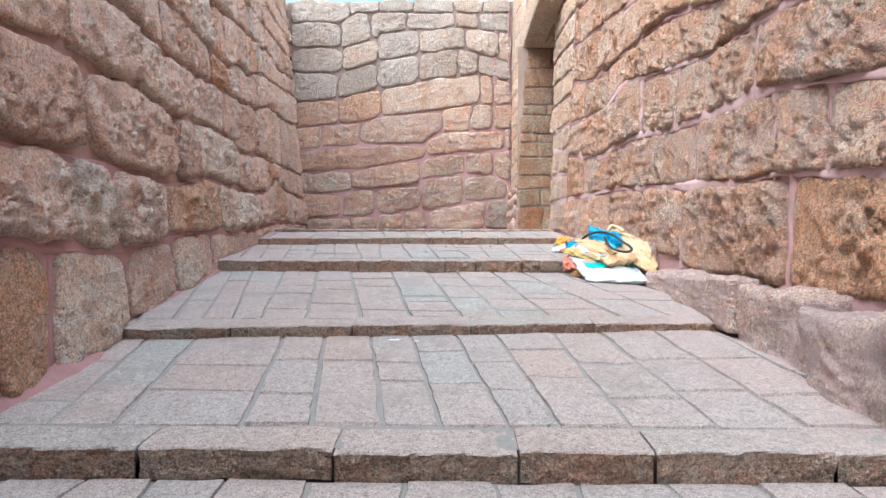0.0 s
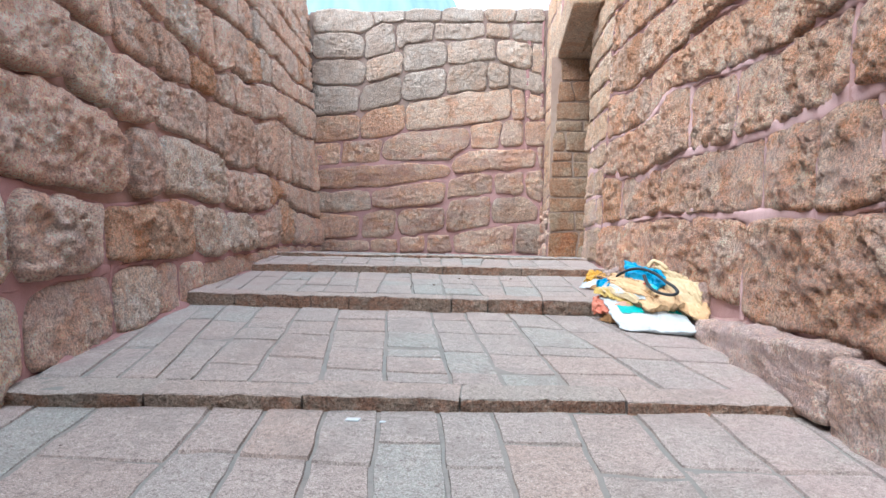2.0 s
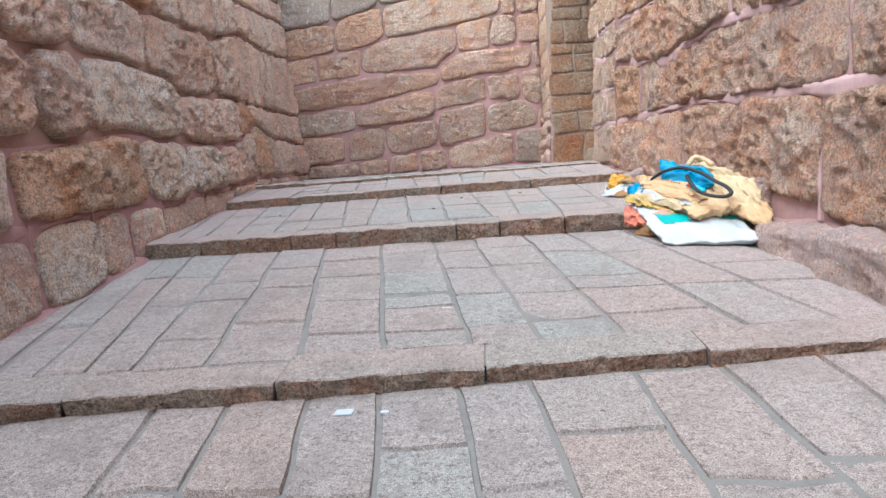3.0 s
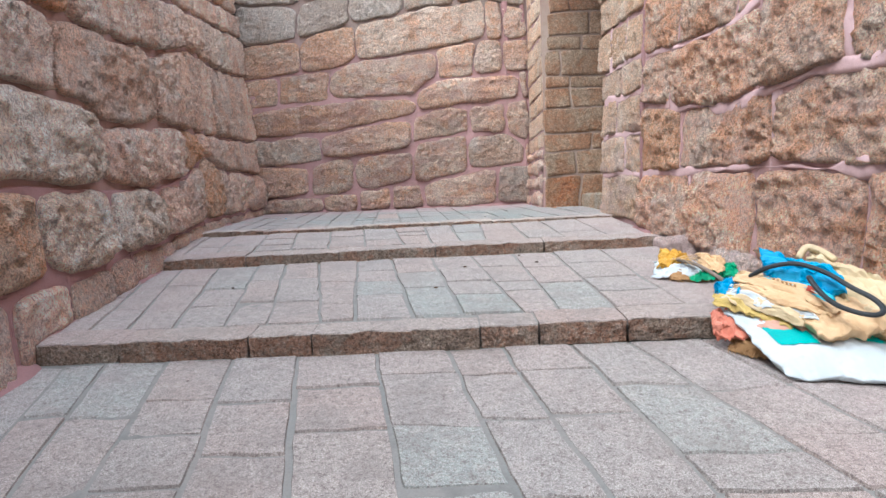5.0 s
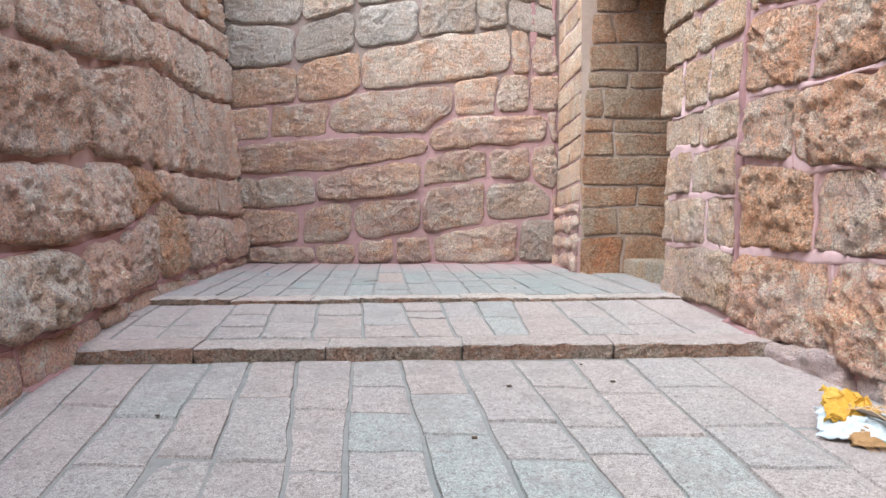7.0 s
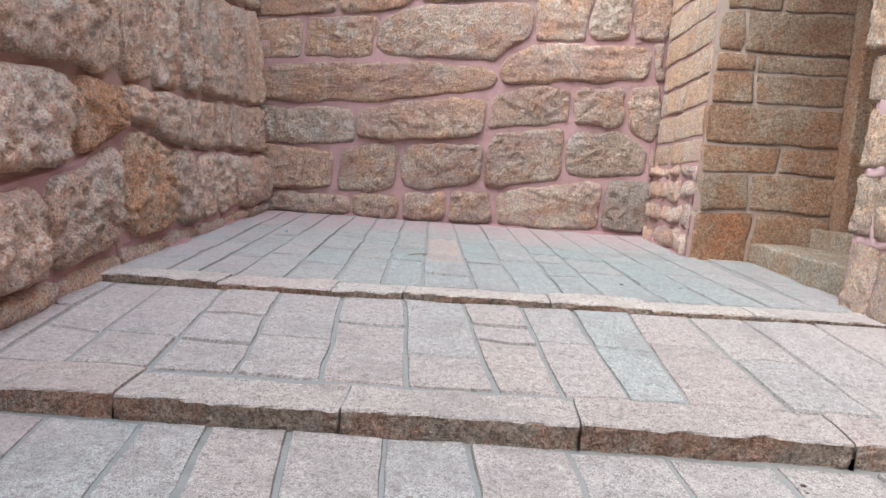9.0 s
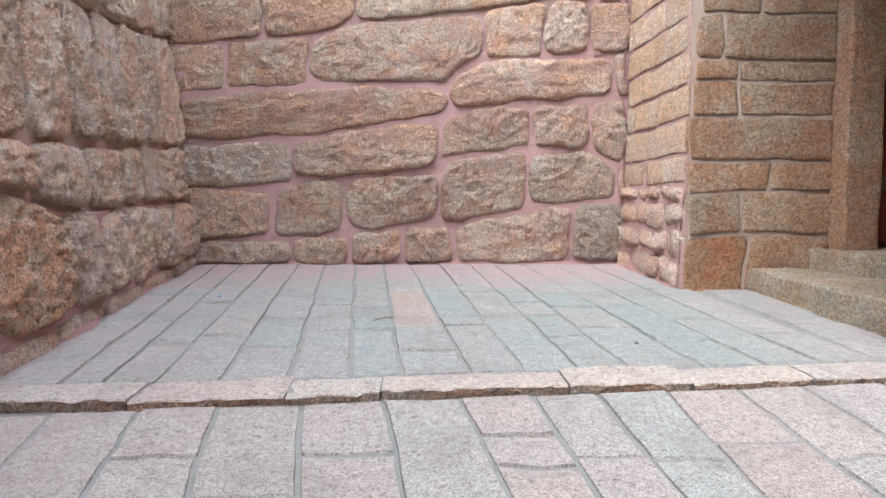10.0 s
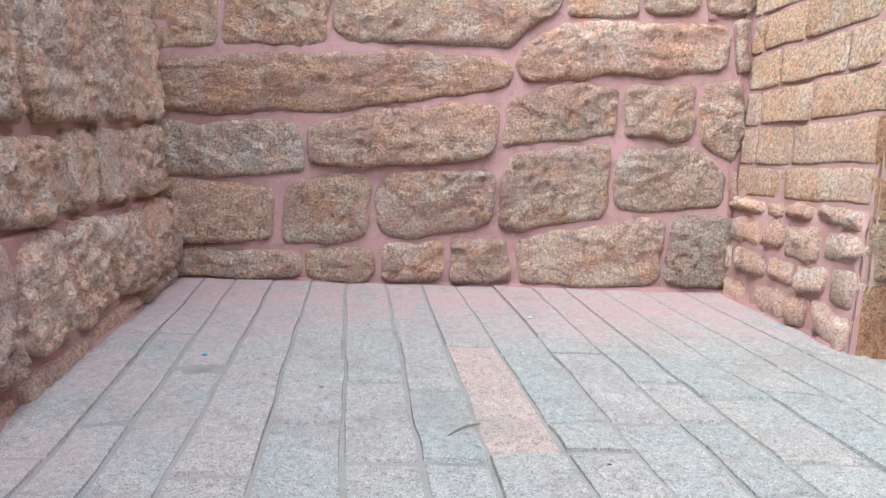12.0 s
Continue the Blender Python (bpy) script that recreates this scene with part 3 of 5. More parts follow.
def sack(name, corners, mat, parent=None, label="", category="sack", thick=0.03, wrinkle=0.02, seed=1, sag=0.02, n=40, folds=5.0, fringe=0):
    """An empty folded sack: a crumpled skin over a body with thickness."""
    s, t = np.meshgrid(np.linspace(0, 1, n), np.linspace(0, 1, n))
    top = sheet_points(corners, s, t, wrinkle, seed, sag, folds)
    m = np.maximum(np.abs(2 * s - 1), np.abs(2 * t - 1))
    low = top.copy()
    low[..., 2] -= 0.004 + thick * np.clip(1 - m ** 2.2, 0, 1)
    g = ground_z(low[..., 0], low[..., 1]) + 0.006
    low[..., 2] = np.maximum(low[..., 2], g)
    top[..., 2] = np.maximum(top[..., 2], low[..., 2] + 0.004)
    ring = lambda a: np.concatenate([a[0, :], a[1:, -1], a[-1, -2::-1], a[-2:0:-1, 0]])
    idx = np.arange(n * n).reshape(n, n)
    quad = lambda i: np.stack([i[:-1, :-1], i[:-1, 1:], i[1:, 1:], i[1:, :-1]], -1).reshape(-1, 4).tolist()
    r = ring(idx)
    faces = quad(idx) + [f[::-1] for f in quad(idx + n * n)] + [[int(r[k]), int(r[k] + n * n), int(r[(k + 1) % len(r)] + n * n), int(r[(k + 1) % len(r)])] for k in range(len(r))]
    me = bpy.data.meshes.new(name)
    me.from_pydata(np.concatenate([top.reshape(-1, 3), low.reshape(-1, 3)]).tolist(), [], faces)
    me.polygons.foreach_set("use_smooth", [True] * len(me.polygons))
    return thing(name, me, mat, parent, label, category if parent is None else "")


def tube(name, pts, radius, mat, parent=None, label="", category="", closed=False, steps=8, sides=12, flat_=1.0):
    """A round tube along a smooth line through the points."""
    P = [Vector(p) for p in pts]
    path = []
    for i in range(len(P) - 1):
        p0, p1, p2, p3 = P[max(i - 1, 0)], P[i], P[i + 1], P[min(i + 2, len(P) - 1)]
        for k in range(steps):
            q = k / steps
            path.append(0.5 * ((2 * p1) + (p2 - p0) * q + (2 * p0 - 5 * p1 + 4 * p2 - p3) * q * q + (3 * p1 - p0 - 3 * p2 + p3) * q ** 3))
    path.append(P[-1])
    rows = []
    for i, p in enumerate(path):
        d = (path[min(i + 1, len(path) - 1)] - path[max(i - 1, 0)]).normalized()
        side = d.cross(Vector((0, 0, 1))).normalized()
        up = side.cross(d)
        end = 0.5 if i in (0, len(path) - 1) else 1.0
        rows.append([p + (side * math.cos(a) + up * math.sin(a) * flat_) * radius * end for a in np.linspace(0, 2 * math.pi, sides + 1)])
    return thing(name, grid_mesh(name, np.array([[list(q) for q in r] for r in rows])), mat, parent, label, category)


def print_on(owner_corners, rects, wrinkle, seed, mat, parent, name="print", lift=0.004, sag=0.02, folds=5.0):
    """Printed patches that follow a sack's skin."""
    for s0, s1, t0, t1 in rects:
        s, t = np.meshgrid(np.linspace(s0, s1, 8), np.linspace(t0, t1, 8))
        p = sheet_points(owner_corners, s, t, wrinkle, seed, sag, folds)
        p[..., 2] += lift
        thing(name, grid_mesh(name, p), mat, parent)


c_white = [(1.50, 6.50, 0.738), (2.02, 6.34, 0.73), (2.02, 6.92, 1.0), (1.41, 7.02, 0.985)]
white_sack = sack("sack", c_white, WHITE, label="flattened white woven plastic sack with teal print under the heap", thick=0.22, wrinkle=0.012, seed=2, sag=0.03, n=56)
print_on(c_white, [(0.12, 0.42, 0.30, 0.56), (0.72, 0.93, 0.34, 0.5)], 0.012, 2, TEAL, white_sack, sag=0.03, lift=0.005)
coral = sack("plastic_scrap", [(1.36, 6.92, 0.83), (1.47, 6.84, 0.85), (1.53, 6.98, 0.95), (1.36, 7.02, 0.95)], CORAL, label="crumpled coral red plastic scrap at the edge of the heap", category="plastic scrap", thick=0.07, wrinkle=0.018, seed=5, folds=6)
jute = sack("sack", [(1.40, 6.90, 0.775), (1.56, 6.62, 0.765), (1.62, 6.72, 0.82), (1.46, 7.0, 0.86)], BROWN, label="frayed brown jute sack pressed flat beneath the white sack", thick=0.06, wrinkle=0.012, seed=6)
for k in range(14):
    x, y = lerp(1.41, 1.57, k / 13), lerp(6.90, 6.63, k / 13)
    tube("fringe", [(x, y, 0.79), (x - 0.02 - 0.004 * (k % 3), y - 0.02, 0.775), (x - 0.03 - 0.006 * (k % 4), y - 0.045 - 0.006 * (k % 3), 0.762)], 0.0016, BROWN, jute, sides=5, steps=3)
peach = sack("sack", [(1.52, 6.74, 0.875), (1.74, 6.66, 0.875), (1.70, 6.84, 0.96), (1.45, 6.96, 0.97)], PEACH, label="peach coloured paper sack folded flat on the white sack", thick=0.05, wrinkle=0.012, seed=8)
silver = sack("plastic_scrap", [(1.64, 6.78, 0.90), (1.78, 6.68, 0.90), (1.80, 6.78, 0.96), (1.64, 6.86, 0.97)], SILVER, label="torn silver plastic film between the folded sacks", category="plastic scrap", thick=0.03, wrinkle=0.02, seed=9, folds=10)
c_yellow = [(1.36, 6.98, 1.0), (1.63, 6.72, 0.915), (1.72, 6.80, 0.965), (1.46, 7.06, 1.06)]
yellow = sack("sack", c_yellow, YELLOW, label="dull yellow plastic sack with dark print, folded lengthwise", thick=0.05, wrinkle=0.016, seed=11, folds=7)
print_on(c_yellow, [(0.45 + 0.11 * q, 0.52 + 0.11 * q, 0.25, 0.75) for q in range(4)], 0.016, 11, INK, yellow, folds=7)
c_tan = [(1.50, 7.00, 1.06), (1.70, 6.58, 0.905), (2.0, 6.50, 0.93), (1.98, 6.84, 1.12)]
tan_low = sack("sack", c_tan, TAN, label="tan sackcloth bag folded over the middle of the heap", thick=0.16, wrinkle=0.022, seed=13, folds=6, n=56)
for k, (mat, words) in enumerate(((CREAM, "cream woven sack folded to a narrow strip"), (WHITE, "dirty white sack edge folded to a narrow strip"), (TAN, "creased tan paper sack folded to a narrow strip"))):
    lift = 0.02 * k
    sack("sack", [(1.40 + 0.03 * k, 6.99 - 0.01 * k, 1.03 + lift), (1.66 + 0.05 * k, 6.65 - 0.02 * k, 0.93 + lift), (1.72 + 0.05 * k, 6.69 - 0.02 * k, 0.97 + lift), (1.45 + 0.03 * k, 7.05 - 0.01 * k, 1.07 + lift)], mat, label=words, thick=0.02, wrinkle=0.012, seed=60 + k, folds=7)
c_orange = [(1.47, 7.02, 1.115), (1.74, 6.66, 1.02), (1.82, 6.74, 1.06), (1.54, 7.08, 1.15)]
orange_sack = sack("sack", c_orange, PEACH, label="narrow orange-tan paper sack with faint red print", thick=0.07, wrinkle=0.012, seed=15)
orange_sack.data.materials[0] = TAN
print_on(c_orange, [(0.80, 0.92, 0.30, 0.42), (0.80, 0.92, 0.62, 0.74), (0.80, 0.84, 0.42, 0.62)], 0.012, 15, REDINK, orange_sack, lift=0.006)
print_on(c_orange, [(0.45 + 0.045 * q, 0.475 + 0.045 * q, 0.42, 0.58) for q in range(6)], 0.012, 15, BROWN, orange_sack, lift=0.006)
blue_low = sack("plastic_sheet", [(1.50, 6.98, 1.09), (1.80, 6.66, 1.02), (1.88, 6.76, 1.08), (1.60, 7.06, 1.13)], SKY, label="light blue plastic sheet under the black hose", category="plastic sheet", thick=0.05, wrinkle=0.014, seed=17)
blue_top = sack("plastic_sheet", [(1.60, 6.92, 1.10), (1.88, 6.70, 1.06), (1.88, 6.80, 1.17), (1.62, 7.02, 1.26)], BLUE, label="bright blue plastic sheet standing up in folds on the heap", category="plastic sheet", thick=0.10, wrinkle=0.022, seed=18, folds=7)
sack("plastic_scrap", [(1.40, 7.02, 1.01), (1.50, 6.94, 1.03), (1.56, 7.04, 1.09), (1.42, 7.1, 1.07)], BLUE, label="crumpled blue plastic scrap knotted at the end of the heap", category="plastic scrap", thick=0.06, wrinkle=0.03, seed=19, folds=9)
cream = sack("sack", [(1.80, 6.86, 1.10), (2.08, 6.42, 0.86), (2.14, 6.66, 1.06), (1.88, 7.04, 1.24)], CREAM, label="cream sackcloth bag draped against the stone block", thick=0.24, wrinkle=0.028, seed=21, folds=5, n=56)
tube("hem", [(1.80, 6.98, 1.21), (1.85, 6.99, 1.265), (1.91, 6.96, 1.245), (1.95, 6.90, 1.20)], 0.018, CREAM, cream)
sack("sack", [(1.92, 6.62, 0.93), (2.09, 6.36, 0.79), (2.16, 6.48, 0.90), (2.03, 6.80, 1.08)], TAN, label="tan sackcloth corner hanging down beside the stone block", thick=0.10, wrinkle=0.018, seed=71, folds=5)
hose = tube("hose", [(1.54, 6.97, 1.13), (1.62, 6.90, 1.185), (1.72, 6.83, 1.20), (1.81, 6.74, 1.16), (1.87, 6.64, 1.10), (1.91, 6.55, 1.06), (1.92, 6.49, 1.02), (1.87, 6.46, 1.0), (1.80, 6.50, 1.01), (1.75, 6.58, 1.04), (1.73, 6.67, 1.09), (1.72, 6.74, 1.15)],
            0.0145, RUBBER, label="looped length of flattened black rubber hose on the heap", category="hose", flat_=0.8)
# the small bundle one step up
sack("plastic_sheet", [(1.38, 8.08, 1.02), (1.66, 7.93, 1.04), (1.70, 8.02, 1.09), (1.44, 8.2, 1.10)], WHITE, label="white plastic sheet folded into a ridge on the step", category="plastic sheet", thick=0.02, wrinkle=0.014, seed=31)
sack("plastic_bag", [(1.58, 7.90, 1.0), (1.90, 7.90, 1.02), (1.93, 8.02, 1.09), (1.68, 8.06, 1.06)], GREEN, label="crumpled glossy green plastic bag on the step", category="plastic bag", thick=0.05, wrinkle=0.018, seed=32, folds=6)
sack("plastic_bag", [(1.46, 8.12, 1.08), (1.66, 8.02, 1.08), (1.66, 8.14, 1.12), (1.50, 8.24, 1.17)], OCHRE, label="crumpled ochre plastic film on top of the small bundle", category="plastic bag", thick=0.04, wrinkle=0.03, seed=33, folds=6)
tip = sack("jute_cloth", [(1.48, 7.97, 1.0), (1.70, 7.90, 1.0), (1.72, 8.04, 1.05), (1.48, 8.08, 1.05)], BROWN, label="frayed brown jute cloth under the small bundle", category="cloth", thick=0.02, wrinkle=0.012, seed=34)
for k in range(10):
    x = 1.5 + 0.018 * k
    tube("fringe", [(x, 7.96, 1.01), (x - 0.005 * (k % 3), 7.925, 1.0), (x + 0.01 * (k % 2), 7.89, 0.992)], 0.0016, BROWN, tip, sides=5, steps=3)
sack("sack", [(1.66, 7.93, 1.07), (1.78, 7.86, 1.06), (1.84, 7.98, 1.12), (1.70, 8.08, 1.17)], TAN, label="tan cloth corner crumpled in the small bundle", thick=0.03, wrinkle=0.016, seed=35)
tube("stick", [(1.52, 8.16, 1.13), (1.62, 7.93, 1.105), (1.63, 7.6, 1.06), (1.585, 7.3, 1.04), (1.55, 7.08, 1.08)], 0.012, TWIG, label="thin grey dry stick reaching from the bundle to the heap", category="stick")
for k in range(9):
    a = k * 0.35
    tube("straw", [(1.50 + 0.02 * k, 8.10 - 0.01 * k, 1.12), (1.56 + 0.018 * k, 8.0 - 0.01 * (k % 4), 1.14 + 0.01 * (k % 3)), (1.62 + 0.02 * k, 7.92 - 0.015 * (k % 3), 1.08)], 0.002, TAN, label="single dry straw lying in the bundle", category="straw", sides=5, steps=4)
for x, y in ((-2.34, 13.18), (1.35, 14.08)):
    z = float(ground_z(x, y))
    hewn("plastic_chip", x - 0.012, x + 0.012, y - 0.01, y + 0.01, z, z + 0.010, BLUE, label="tiny blue plastic chip lying on the paving", category="litter", cuts=2, round_=0.003, amp=0.001)
# Small flat white splashes on the paving.
for x, y, r_, n_ in ((-0.13, 4.41, 0.025, 3), (0.11, 4.39, 0.02, 4), (-0.01, 4.41, 0.01, 5), (0.03, 5.22, 0.04, 6), (0.16, 5.42, 0.018, 7), (-0.42, 14.12, 0.014, 8)):
    z = float(ground_z(x, y))
    hewn("white_splash", x - r_ * 1.3, x + r_ * 1.3, y - r_, y + r_, z + 0.001, z + 0.007, WHITE, label="dried white splash on the granite paving", category="splash", cuts=8, round_=0.003, amp=0.002, seed=n_, loose=r_ * 0.9)
rng = random.Random(77)
LEAF = weave("dry_leaf", (0.12, 0.08, 0.05), (0.08, 0.06, 0.05), 0.9)
for k in range(16):
    x, y = rng.uniform(-1.9, 1.3), rng.uniform(3, 14.6)
    z = float(ground_z(x, y))
    r_ = rng.uniform(0.006, 0.014)
    hewn("crumb", x - r_, x + r_, y - r_ * 0.7, y + r_ * 0.7, z, z + r_ * 0.7, LEAF, label="small dark crumb of dry leaf on the paving", category="litter", group="crumbs of dry leaf", cuts=2, round_=0.004, amp=0.003, seed=k)


def twig(points, thick):
    """A bent dry twig lying on the paving."""
    tube("twig", [(x, y, float(ground_z(x, y)) + 0.006 + 0.006 * (k % 2)) for k, (x, y) in enumerate(points)], thick, TWIG, label="thin bent dry twig lying on the top paving", category="twig", sides=6, steps=5)


twig([(-1.082, 12.22), (-1.008, 12.304), (-0.932, 12.353)], 0.004)

# ---- pieces of the floors ----
def pave(i, lines, crosses, mat, parent, y_front, y_back, seed, proud=0.0, tint=None, special={}):
    """Slabs of one terrace, laid in files between lines that run uphill: (x at the front, x at the back); crosses: the joints across each file."""
    rng = random.Random(seed)

    def line_x(c, y, w):
        a, b = lines[c]
        return lerp(a, b, w) + 0.007 * fbm(y * 3.0, np.full(np.shape(y), c * 7.7), 1.0, 2, seed)

    for c in range(len(lines) - 1):
        cuts = sorted(crosses[c]) if c < len(crosses) else []
        xm = (lines[c][0] + lines[c + 1][0]) / 2
        yf, yb = y_front(xm), y_back(xm)
        ys = [yf] + [q for q in cuts if yf + 0.1 < q < yb - 0.08] + [yb]
        for j in range(len(ys) - 1):
            g = rng.uniform(0.003, 0.012)
            inner = np.linspace(-1, 1, 8)
            k = np.concatenate([[-1.0, -0.97], inner[1:-1] * 0.95, [0.97, 1.0]])
            s0, t0 = np.meshgrid(k, k)
            m = np.maximum(np.abs(s0), np.abs(t0))
            cut = 1 - 0.03 * (np.abs(s0) > 0.97) * (np.abs(t0) > 0.97)
            s, t = (s0 * cut + 1) / 2, (t0 * cut + 1) / 2
            xa, xb = lerp(lines[c][0], lines[c][1], 0.5), lerp(lines[c + 1][0], lines[c + 1][1], 0.5)
            y0f = (y_front(lerp(xa, xb, s)) - yf) if j == 0 else 0.02 * fbm(s * 1.5, np.full(s.shape, ys[j] * 3.0), c * 3.1, 2, seed)
            y0b = (y_back(lerp(xa, xb, s)) - yb) if j == len(ys) - 2 else 0.02 * fbm(s * 1.5, np.full(s.shape, ys[j + 1] * 3.0), c * 3.1, 2, seed)
            ylo, yhi = ys[j] + y0f + g, ys[j + 1] + y0b - g
            y = ylo + (yhi - ylo) * t
            w = (y - yf) / (yb - yf)
            xl, xr = line_x(c, y, w) + g, line_x(c + 1, y, w) - g
            x = xl + (xr - xl) * s
            x, y = x + fbm(x * 8, y * 8, 2.0, 3, seed) * 0.007, y + fbm(x * 8, y * 8, 8.0, 3, seed) * 0.007
            z = terrace_z(i, x, y) + proud + rng.uniform(-0.004, 0.006) + rng.uniform(-0.006, 0.006) * (s - 0.5) + rng.uniform(-0.008, 0.008) * (t - 0.5)
            z = z + 0.003 * fbm(x * 6, y * 6, 1.0, 2, seed)
            z = np.where(m > 0.99, z - 0.02, np.where(m > 0.96, z - 0.002, z))
            use = tint[rng.randrange(len(tint))] if tint and rng.random() < 0.05 else mat
            use = special.get((c, j), use)
            thing("slab", grid_mesh("slab", np.stack([x, y, z], -1), False), use, parent)


def files(x0, x1, y0, y1, width, seed, lengths=(0.28, 0.6)):
    """Made-up files of slabs for the stretches seen less closely."""
    rng = random.Random(seed)
    xs, lines, crosses = x0, [], []
    while xs < x1 + 0.05:
        lines.append((xs, xs - 0.03 * (y1 - y0)))
        y, cr = y0 + rng.uniform(0.15, 0.5), []
        while y < y1:
            cr.append(y)
            y += rng.uniform(*lengths)
        crosses.append(cr)
        xs += width * rng.uniform(0.85, 1.2)
    return lines, crosses


def kerb_row(i, joints, seed):
    rng = random.Random(seed)
    for a, b in zip(joints[:-1], joints[1:]):
        L = b - a
        nx = max(8, int(L / 0.028))
        s = np.linspace(0, 1, nx)
        x = a + 0.004 + (L - 0.008) * s
        rise = 0.13
        depth = 0.25 + rng.uniform(-0.03, 0.03)
        prof = [(0.016, -rise), (0.014, -0.11), (0.012, -0.09), (0.009, -0.072), (0.007, -0.055), (0.004, -0.038), (0.001, -0.022), (-0.001, -0.009), (0.004, -0.002), (0.014, 0.0), (0.09, 0.0), (0.16, 0.0), (depth - 0.015, 0.0), (depth, -0.02), (depth + 0.002, -0.06)]
        dy, dz, tl = rng.uniform(-0.015, 0.015), rng.uniform(-0.006, 0.006), rng.uniform(-0.01, 0.01)
        rows = []
        for k, (py, pz) in enumerate(prof):
            wob = fbm(x * 3.5, np.full(nx, py * 3), np.full(nx, pz * 4), 3, seed) * (0.010 if k < 9 else 0.005) + (fbm(x * 22, np.full(nx, py * 20), np.full(nx, pz * 26), 3, seed + 3) * 0.011 if k < 8 else 0)
            y = kerb_y(i, x) + py + dy + wob
            z = terrace_z(i, x, np.maximum(y, kerb_y(i, x))) + pz + dz + tl * (s - 0.5) + fbm(x * 9, y * 9, np.full(nx, pz * 9), 2, seed) * 0.006
            z = z - 0.003 * ((s < 0.02) | (s > 0.98))
            y = y + 0.004 * ((s < 0.03) | (s > 0.97)) * (k < 9)
            rows.append(np.stack([x, y, z], -1))
        pts = np.array(rows)
        ends = [pts[:, :1].copy(), pts[:, -1:].copy()]
        for e in ends:
            e[..., 2] -= 0.12
        pts = np.concatenate([ends[0], pts, ends[1]], 1)
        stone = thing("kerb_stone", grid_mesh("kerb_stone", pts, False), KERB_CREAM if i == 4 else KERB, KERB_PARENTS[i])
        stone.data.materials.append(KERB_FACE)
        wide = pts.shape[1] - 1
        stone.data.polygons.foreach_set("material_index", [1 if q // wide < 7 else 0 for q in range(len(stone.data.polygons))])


KERB_PARENTS = [thing("kerb", grid_mesh("kerb", np.array([[(-3, kerb_y(i, -3) + 0.07, terrace_z(i, -3, kerb_y(i, -3)) - 0.16), (2.6, kerb_y(i, 2.6) + 0.07, terrace_z(i, 2.6, kerb_y(i, 2.6)) - 0.16)],
                [(-3, kerb_y(i, -3) + 0.07, terrace_z(i, -3, kerb_y(i, -3)) - 0.02), (2.6, kerb_y(i, 2.6) + 0.07, terrace_z(i, 2.6, kerb_y(i, 2.6)) - 0.02)]], float), False), JOINT, kind="structure") for i in range(5)]
kerb_row(0, [-2.0, -0.95, -0.21, 0.48, 0.98, 1.64, 2.3], 21)
kerb_row(1, [-2.3, -1.23, -0.44, 0.35, 1.19, 2.35], 22)
kerb_row(2, [-2.45, -1.81, -1.11, -0.77, 0.14, 0.46, 0.94, 1.5, 2.2], 23)
kerb_row(3, [-2.7, -1.78, -0.97, -0.12, 0.84, 1.9], 24)
kerb_row(4, [-2.75, -2.0, -1.35, -0.94, -0.09, 0.5, 1.1, 1.9], 25)

